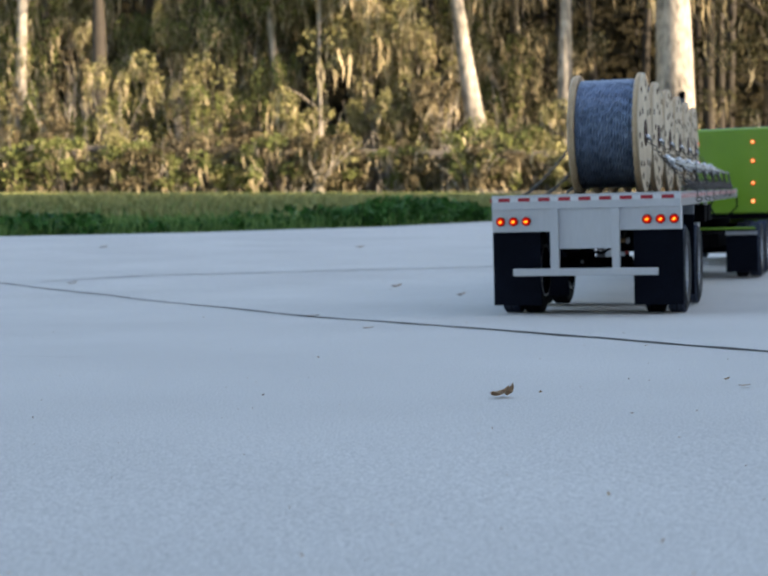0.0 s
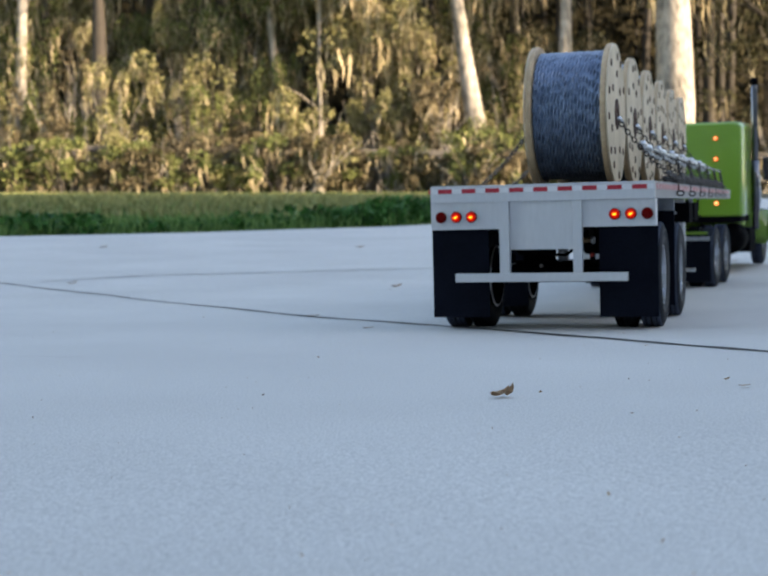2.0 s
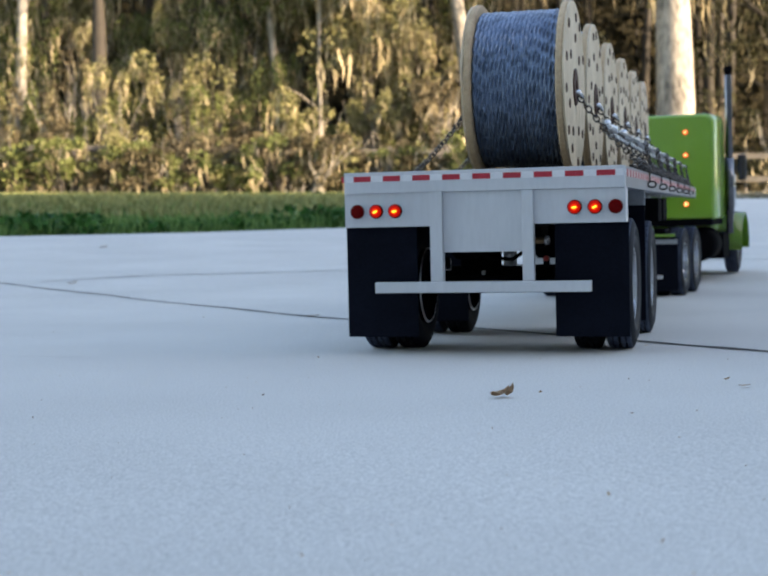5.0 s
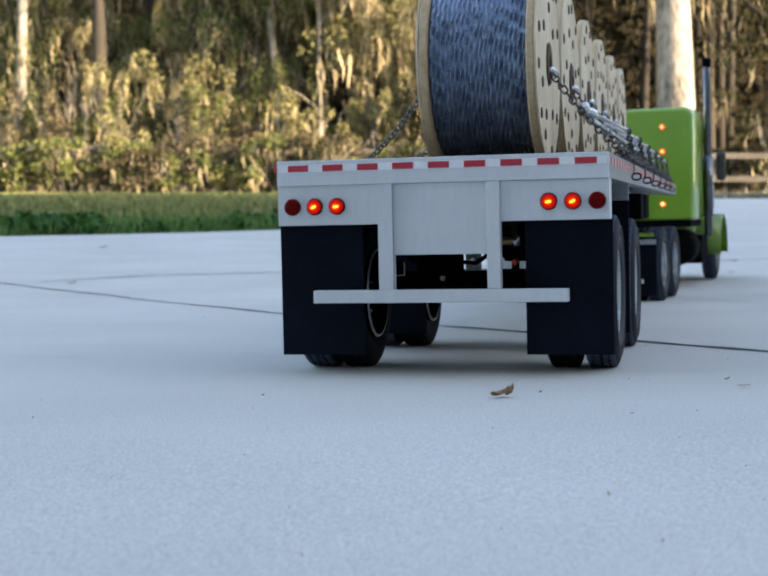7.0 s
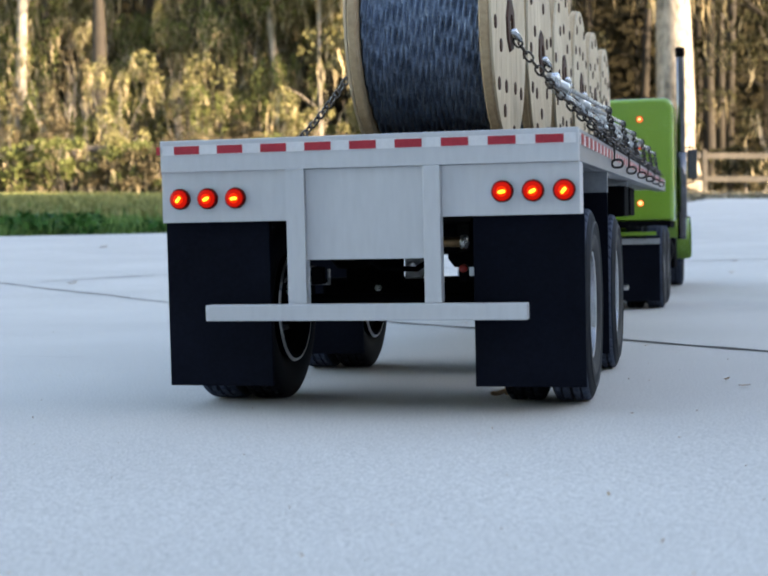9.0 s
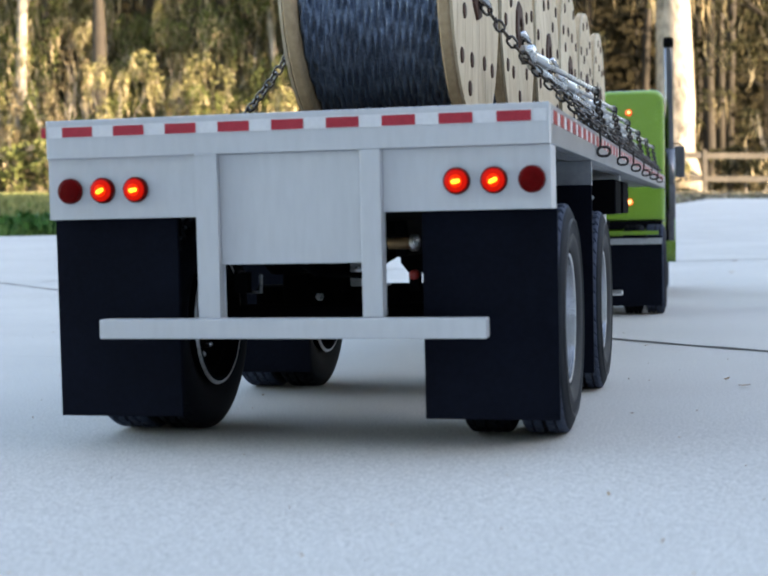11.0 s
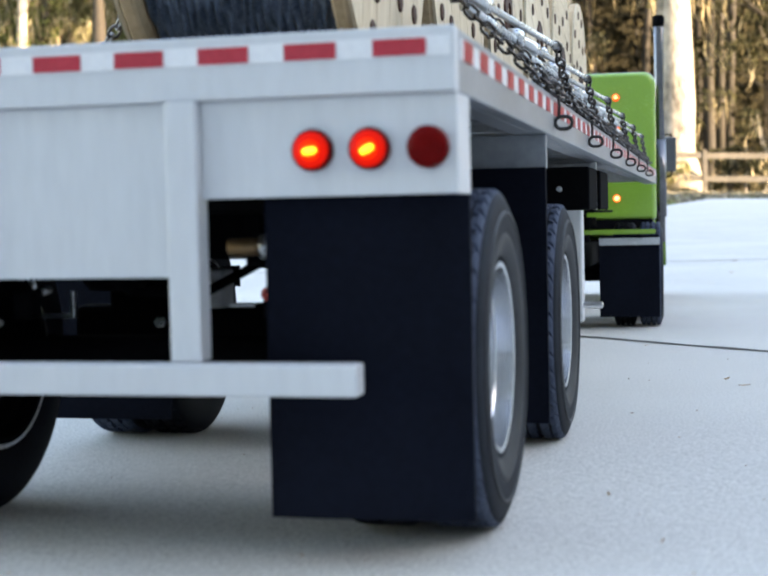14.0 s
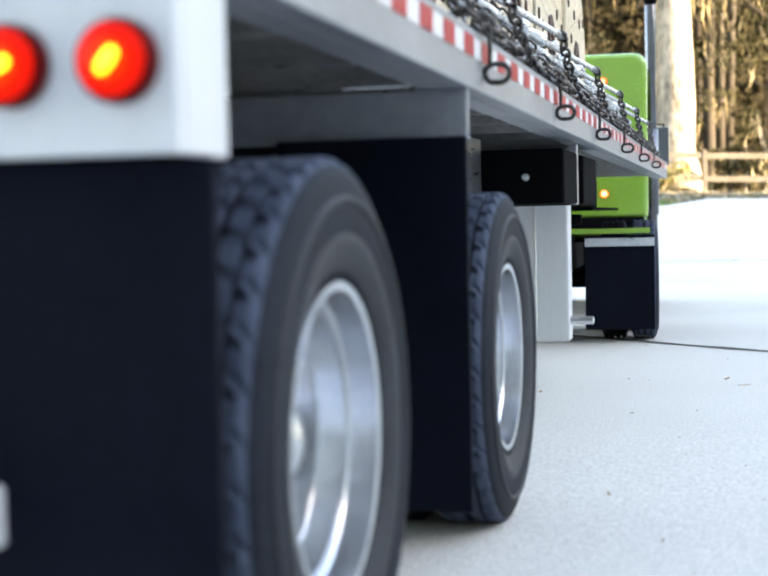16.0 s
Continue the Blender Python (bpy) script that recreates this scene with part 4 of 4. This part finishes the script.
make_tree(-13.4, 45.0, 0.2, 10, (0.02, 0), M_BARKD, M_LEAFY, 1, 24, 3.0, 18, label="yellowing tree at the wood's edge")


# ---- shrubs before and behind the fence ----
def make_shrub(x, y, w, h, leaves, seed, label, n=900, moss=0):
    rng = np.random.default_rng(seed)
    shrub = tagged(new("shrub"), label, "shrub", "shrubs along the fence")
    shrub.matrix_basis = pose(x, y, ground_z(x, y) - 0.06)
    bm = None
    for k in range(9):
        a, b = rng.normal() * w * 0.2, rng.normal() * w * 0.45
        c = rng.normal() * 0.3
        bm = tube([(a, c * 0.3, 0), ((a + b) / 2 + rng.normal() * 0.1, c * 0.7, h * 0.5), (b, c, h * rng.uniform(0.7, 1.0))], [0.03, 0.02, 0.006], 5, bm)
    tagged(part("branching", bm, M_BARK if seed % 2 else M_BARKD, shrub, "tangle of thin stems"), kind="stuff")
    clumps = [(rng.normal() * w * 0.42, rng.normal() * 0.35, h * rng.uniform(0.12, 0.95) ** 0.8, w * rng.uniform(0.14, 0.32), 0.35, h * rng.uniform(0.08, 0.2)) for _ in range(14)]
    c = clump_points(rng, clumps, n * 17 // 140)
    c = c[c[:, 2] > 0.06]
    v, f = leaf_soup(c, rng.uniform(0.028, 0.07, len(c)), rng)
    soup("foliage", v, f, leaves, shrub)
    if moss:
        v, f = strands(rng, c[rng.integers(0, len(c), moss * 2)], 0.02, 0.55)
        tagged(soup("moss", v, f, M_MOSS, shrub, "tan dry strands"), kind="stuff")
    return shrub


srng = random.Random(31)
KINDS = ((M_LEAFB, "brown scrubby shrub, half bare"), (M_LEAF, "olive green shrub with thin stems"), (M_LEAFY, "yellowing shrub with dry strands"))
for k in range(34):                       # low growth on the fence line
    x = -12.6 + 0.62 * k + srng.uniform(-0.3, 0.3)
    m, lab = KINDS[(0, 1, 0, 2, 1)[k % 5]]
    low = 1.0 if x < 5 else 0.6
    make_shrub(x, 38.7 + srng.uniform(-0.3, 1.2), srng.uniform(0.9, 1.5), low * srng.uniform(1.1, 1.8), m, 100 + k, lab, 1100, 30)
for k in range(26):                       # taller growth behind it
    x = -13.0 + 0.98 * k + srng.uniform(-0.3, 0.3)
    # right of x = 6.3 the shade is painted into the leaves
    m, lab = KINDS[(1, 2, 1, 0, 1, 2)[k % 6]] if x < 6.3 else (M_LEAF_SHADE, "green shrub with the wood's shade put into its leaf colour")
    low = 1.0 if x < 3.5 else 0.62
    if 2.7 < x < 4.1:                     # the leaning trunk stands clear
        low = 0.35
    make_shrub(x, 42.3 + srng.uniform(-0.5, 2.2), srng.uniform(1.0, 1.7), low * srng.uniform(2.2, 4.4), m, 200 + k, lab, 1500, 70)

for k in range(17):                       # high tangle among the trees
    x = -13.5 + 1.18 * k + srng.uniform(-0.4, 0.4)
    # right of x = 3.4 the leaf colour holds the shade
    m, lab = KINDS[(1, 2, 1, 2, 1)[k % 5]] if x < 3.4 else (M_LEAF_SHADE, "leafy shrub with the wood's shade put into its leaf colour")
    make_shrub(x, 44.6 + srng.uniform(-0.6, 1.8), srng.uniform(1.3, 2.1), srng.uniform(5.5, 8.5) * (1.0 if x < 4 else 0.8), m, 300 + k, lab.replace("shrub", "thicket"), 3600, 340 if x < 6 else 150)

# ---- deep woods behind, their shade put into a near-black colour ----
rng = np.random.default_rng(5)
n = 26000
px_, py_ = rng.uniform(-22, 22, n), rng.uniform(47.5, 56, n)
c = np.stack([px_, py_, 1.6 + rng.uniform(0, 1, n) ** 0.9 * 13], 1)
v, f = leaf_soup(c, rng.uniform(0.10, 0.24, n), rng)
tagged(soup("far_woods", v, f, M_FAR_SHADE), "tangle of deep woods behind the edge trees, shade put into its near-black colour", "woods", kind="stuff")
bm = None
for k in range(44):
    x, y, h = srng.uniform(-16, 16), srng.uniform(46, 54), srng.uniform(9, 13)
    z = ground_z(x, y)
    r = srng.uniform(0.06, 0.2)
    l = srng.uniform(-0.6, 0.6)
    bm = tube([(x, y, z - 0.1), (x + l * 0.4, y, z + h * 0.5), (x + l, y, z + h)], [r, r * 0.8, r * 0.4], 7, bm)
tagged(part("far_trunks", bm, M_BARKD, None, "dim trunks standing in the deep woods", True), category="woods", kind="stuff")
# added plain wall, coloured near-black as the shaded depth of the woods
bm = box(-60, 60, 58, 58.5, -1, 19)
tagged(part("backdrop", bm, M_FAR_SHADE, None, "added near-black wall standing in for the woods' shaded distance"), category="woods", kind="structure")

# ---- rail fence ----
fence = tagged(new("rail_fence"), "weathered two-rail wooden fence before the woods, colour darkened as in shade", "fence")
FY = 40.3
for k in range(13):
    x = -13.4 + 2.27 * k
    z = ground_z(x, FY)
    part("post", box(x - 0.065, x + 0.065, FY - 0.06, FY + 0.06, z - 0.2, z + 1.34 - 0.011 * x, 0.012), M_FENCE, fence)
    if k < 12:
        z2 = ground_z(x + 2.27, FY)
        for hz in (0.42, 1.08):
            bm = box(0.068, 2.20, FY - 0.03, FY + 0.03, hz - 0.085, hz + 0.085, 0.01)
            for v in bm.verts:
                v.co.z += 0.10 - 0.011 * (x + v.co.x) + z + (z2 - z) * v.co.x / 2.27 + 0.012 * math.sin(v.co.x * 2 + k)
                v.co.x += x
            part("rail", bm, M_FENCE, fence)


# ---- grass between the driveway and the woods ----
def blades(n, rng, place, height, width):
    v, f = [], []
    for _ in range(n):
        x, y = place(rng)
        z = ground_z(x, y) - 0.03
        h, w = height(x, y, rng), width(y)
        a = rng.uniform(0, 2 * math.pi)
        dx, dy = math.cos(a) * w, math.sin(a) * w
        bx, by = rng.normal() * h * 0.3, rng.normal() * h * 0.3
        k = len(v)
        v += [(x - dx, y - dy, z), (x + dx, y + dy, z), (x + bx * 0.4 + dx * 0.7, y + by * 0.4 + dy * 0.7, z + h * 0.6),
              (x + bx * 0.4 - dx * 0.7, y + by * 0.4 - dy * 0.7, z + h * 0.6), (x + bx, y + by, z + h)]
        f += [(k, k + 1, k + 2, k + 3), (k + 3, k + 2, k + 4)]
    return v, f


def off_drive(rng, y0, y1, power):
    while True:
        y = y0 + (y1 - y0) * rng.uniform() ** power
        x = rng.uniform(-0.32, 0.32) * y
        if y > edge_y(x) + 0.03 and not (x > 2.6 and y > 14 and rng.uniform() < 0.8):
            return x, y


def at_edge(rng):
    while True:
        u = rng.uniform(-2.3, 2.6)
        d = abs(rng.normal()) * 0.35 + 0.02
        x, y = u - d * 0.7, edge_y(u) + d * 0.7
        if abs(x / y) < 0.33:
            return x, y


v, f = blades(30000, np.random.default_rng(7), lambda r: off_drive(r, 4.6, 14, 1.5), lambda x, y, r: r.uniform(0.025, 0.06), lambda y: 0.0022 + 0.0004 * y)
tagged(soup("grass", v, f, M_GRASS), "rough green grass of a sloping lawn", "grass", kind="stuff")
v, f = blades(26000, np.random.default_rng(8), lambda r: off_drive(r, 7, 40, 1.0), lambda x, y, r: r.uniform(0.04, 0.10), lambda y: 0.014)
tagged(soup("dry_grass", v, f, M_STRAW), "paler drying grass towards the fence", "grass", kind="stuff")
v, f = blades(9000, np.random.default_rng(9), at_edge, lambda x, y, r: r.uniform(0.03, 0.10), lambda y: 0.0035)
tagged(soup("edge_grass", v, f, M_GRASS), "taller grass along the concrete's edge", "grass", kind="stuff")
rng = np.random.default_rng(10)
clumps = []
for k in range(70):
    u = rng.uniform(-2.1, 1.9) if k % 3 else rng.uniform(-0.2, 1.0)
    h = 0.025 + 0.075 * max(0, noise.noise((u * 2.3, 1.0, 0)) + 0.5) + (0.03 if -0.3 < u < 1.2 else 0)
    y = edge_y(u) + rng.uniform(0.05, 0.22)
    x = u - rng.uniform(0, 0.2)
    clumps.append((x, y, ground_z(x, y) + h * 0.5 - 0.01, 0.10, 0.08, h * 0.55))
c = clump_points(rng, clumps, 150)
v, f = leaf_soup(c, rng.uniform(0.009, 0.02, len(c)), rng, 0.4, 0.5)
tagged(soup("edge_weeds", v, f, M_WEED), "dark green leafy weeds along the concrete's edge", "weeds", kind="stuff")


# bare ground with leaf litter where the driveway meets the trees
rng = np.random.default_rng(12)
c = []
while len(c) < 14000:
    x, y = rng.uniform(2.4, 13), rng.uniform(13, 39)
    if y > edge_y(x) + 0.05:
        c.append((x, y, ground_z(x, y) - 0.01 + rng.uniform(0, 0.03)))
v, f = leaf_soup(np.array(c), rng.uniform(0.03, 0.075, len(c)), rng)
tagged(soup("leaf_litter", v, f, M_LITTER), "tan leaf litter on bare ground under the trees", "leaves", kind="stuff")


# ---- fallen leaves and grit on the concrete ----
def make_leaf(x, y, size, turn, curl, seed):
    rng = random.Random(seed)
    bm = bmesh.new()
    n = 7
    rows = []
    for i in range(n):
        u = i / (n - 1)
        half = size * 0.34 * math.sin(math.pi * min(1, u * 0.94 + 0.06)) ** 0.7 * rng.uniform(0.8, 1.15)
        zc = size * curl * (u - 0.3) ** 2 * 2.2
        rows.append([bm.verts.new((size * (u - 0.5), s * half, 0.0006 + zc + abs(s) * size * curl * 0.55 * rng.uniform(0.6, 1.2))) for s in (-1, -0.4, 0, 0.4, 1)])
    for r0, r1 in zip(rows, rows[1:]):
        for j in range(4):
            bm.faces.new((r0[j], r0[j + 1], r1[j + 1], r1[j]))
    bmesh.ops.solidify(bm, geom=bm.faces[:], thickness=0.0003)
    leaf = link("fallen_leaf", bm, M_DRY, None, "curled dry brown leaf lying on the concrete", True, pose(x, y, ground_z(x, y) + 0.0004, 0, 0, turn))
    return tagged(leaf, category="leaf", group="fallen leaves")


make_leaf(0.0545, 0.664, 0.010, 25, 0.30, 1)
make_leaf(0.0590, 0.666, 0.007, 50, 0.5, 2)
make_leaf(0.020, 2.173, 0.0158, 10, 0.21, 3)
make_leaf(0.106, 1.913, 0.0130, 30, 0.24, 4)
make_leaf(-0.533, 2.385, 0.0158, 0, 0.18, 5)
make_leaf(-0.014, 1.214, 0.0094, 15, 0.09, 6)
make_leaf(-0.739, 3.692, 0.0216, 0, 0.18, 7)
make_leaf(-0.060, 3.626, 0.0216, 20, 0.18, 8)
make_leaf(0.177, 0.722, 0.0043, 40, 0.18, 9)
make_leaf(0.178, 0.690, 0.0058, -10, 0.09, 10)
make_leaf(-0.073, 1.434, 0.0144, -15, 0.07, 11)
make_leaf(0.596, 2.391, 0.0101, 5, 0.18, 12)
make_leaf(0.697, 2.772, 0.0115, 5, 0.18, 13)
make_leaf(0.180, 0.958, 0.0029, 5, 0.24, 14)
rng = np.random.default_rng(77)
pts = [(0.076, 0.684), (0.105, 0.594), (-0.061, 0.692), (-0.044, 0.918), (-0.113, 0.576), (0.036, 0.54), (0.065, 0.408), (0.068, 0.344)]
for k in range(260):
    y = 0.28 + 3.4 * rng.uniform() ** 1.6
    pts.append((rng.uniform(-0.29, 0.29) * y, y))
c = np.array([(x, y, ground_z(x, y) + 0.0004) for x, y in pts])
v, f = leaf_soup(c, np.r_[np.full(8, 0.0011), rng.uniform(0.0002, 0.0007, 260) * (0.5 + c[8:, 1] * 0.5)], rng)
tagged(soup("grit", v, f, M_DRY), "crumbs of leaf and grit scattered on the concrete", "debris", kind="stuff")


# ---- motion of the truck and its load ----
def motions():
    walk(trailer, [(t, trailer_pose(t)) for t in TIMES])
    walk(tractor, [(t, tractor_pose(t)) for t in TIMES])
    for ob, local in REELS + CHAINS:
        walk(ob, [(t, trailer_pose(t) @ local) for t in TIMES])
    for wheel, y, owner in SPINNERS:
        run = trailer_pose if owner is trailer else tractor_pose
        rows, turned, last = [], 0.0, None
        for t in TIMES:
            p = run(t) @ Vector((0, y, 0))
            if last is not None:
                turned += (p - last).length / R_TYRE
            last = p
            rows.append((t, pose(0, y, R_TYRE + axle_drop(owner, y)) @ pose(0, 0, 0, math.degrees(turned), 0, 0)))
        walk(wheel, rows)
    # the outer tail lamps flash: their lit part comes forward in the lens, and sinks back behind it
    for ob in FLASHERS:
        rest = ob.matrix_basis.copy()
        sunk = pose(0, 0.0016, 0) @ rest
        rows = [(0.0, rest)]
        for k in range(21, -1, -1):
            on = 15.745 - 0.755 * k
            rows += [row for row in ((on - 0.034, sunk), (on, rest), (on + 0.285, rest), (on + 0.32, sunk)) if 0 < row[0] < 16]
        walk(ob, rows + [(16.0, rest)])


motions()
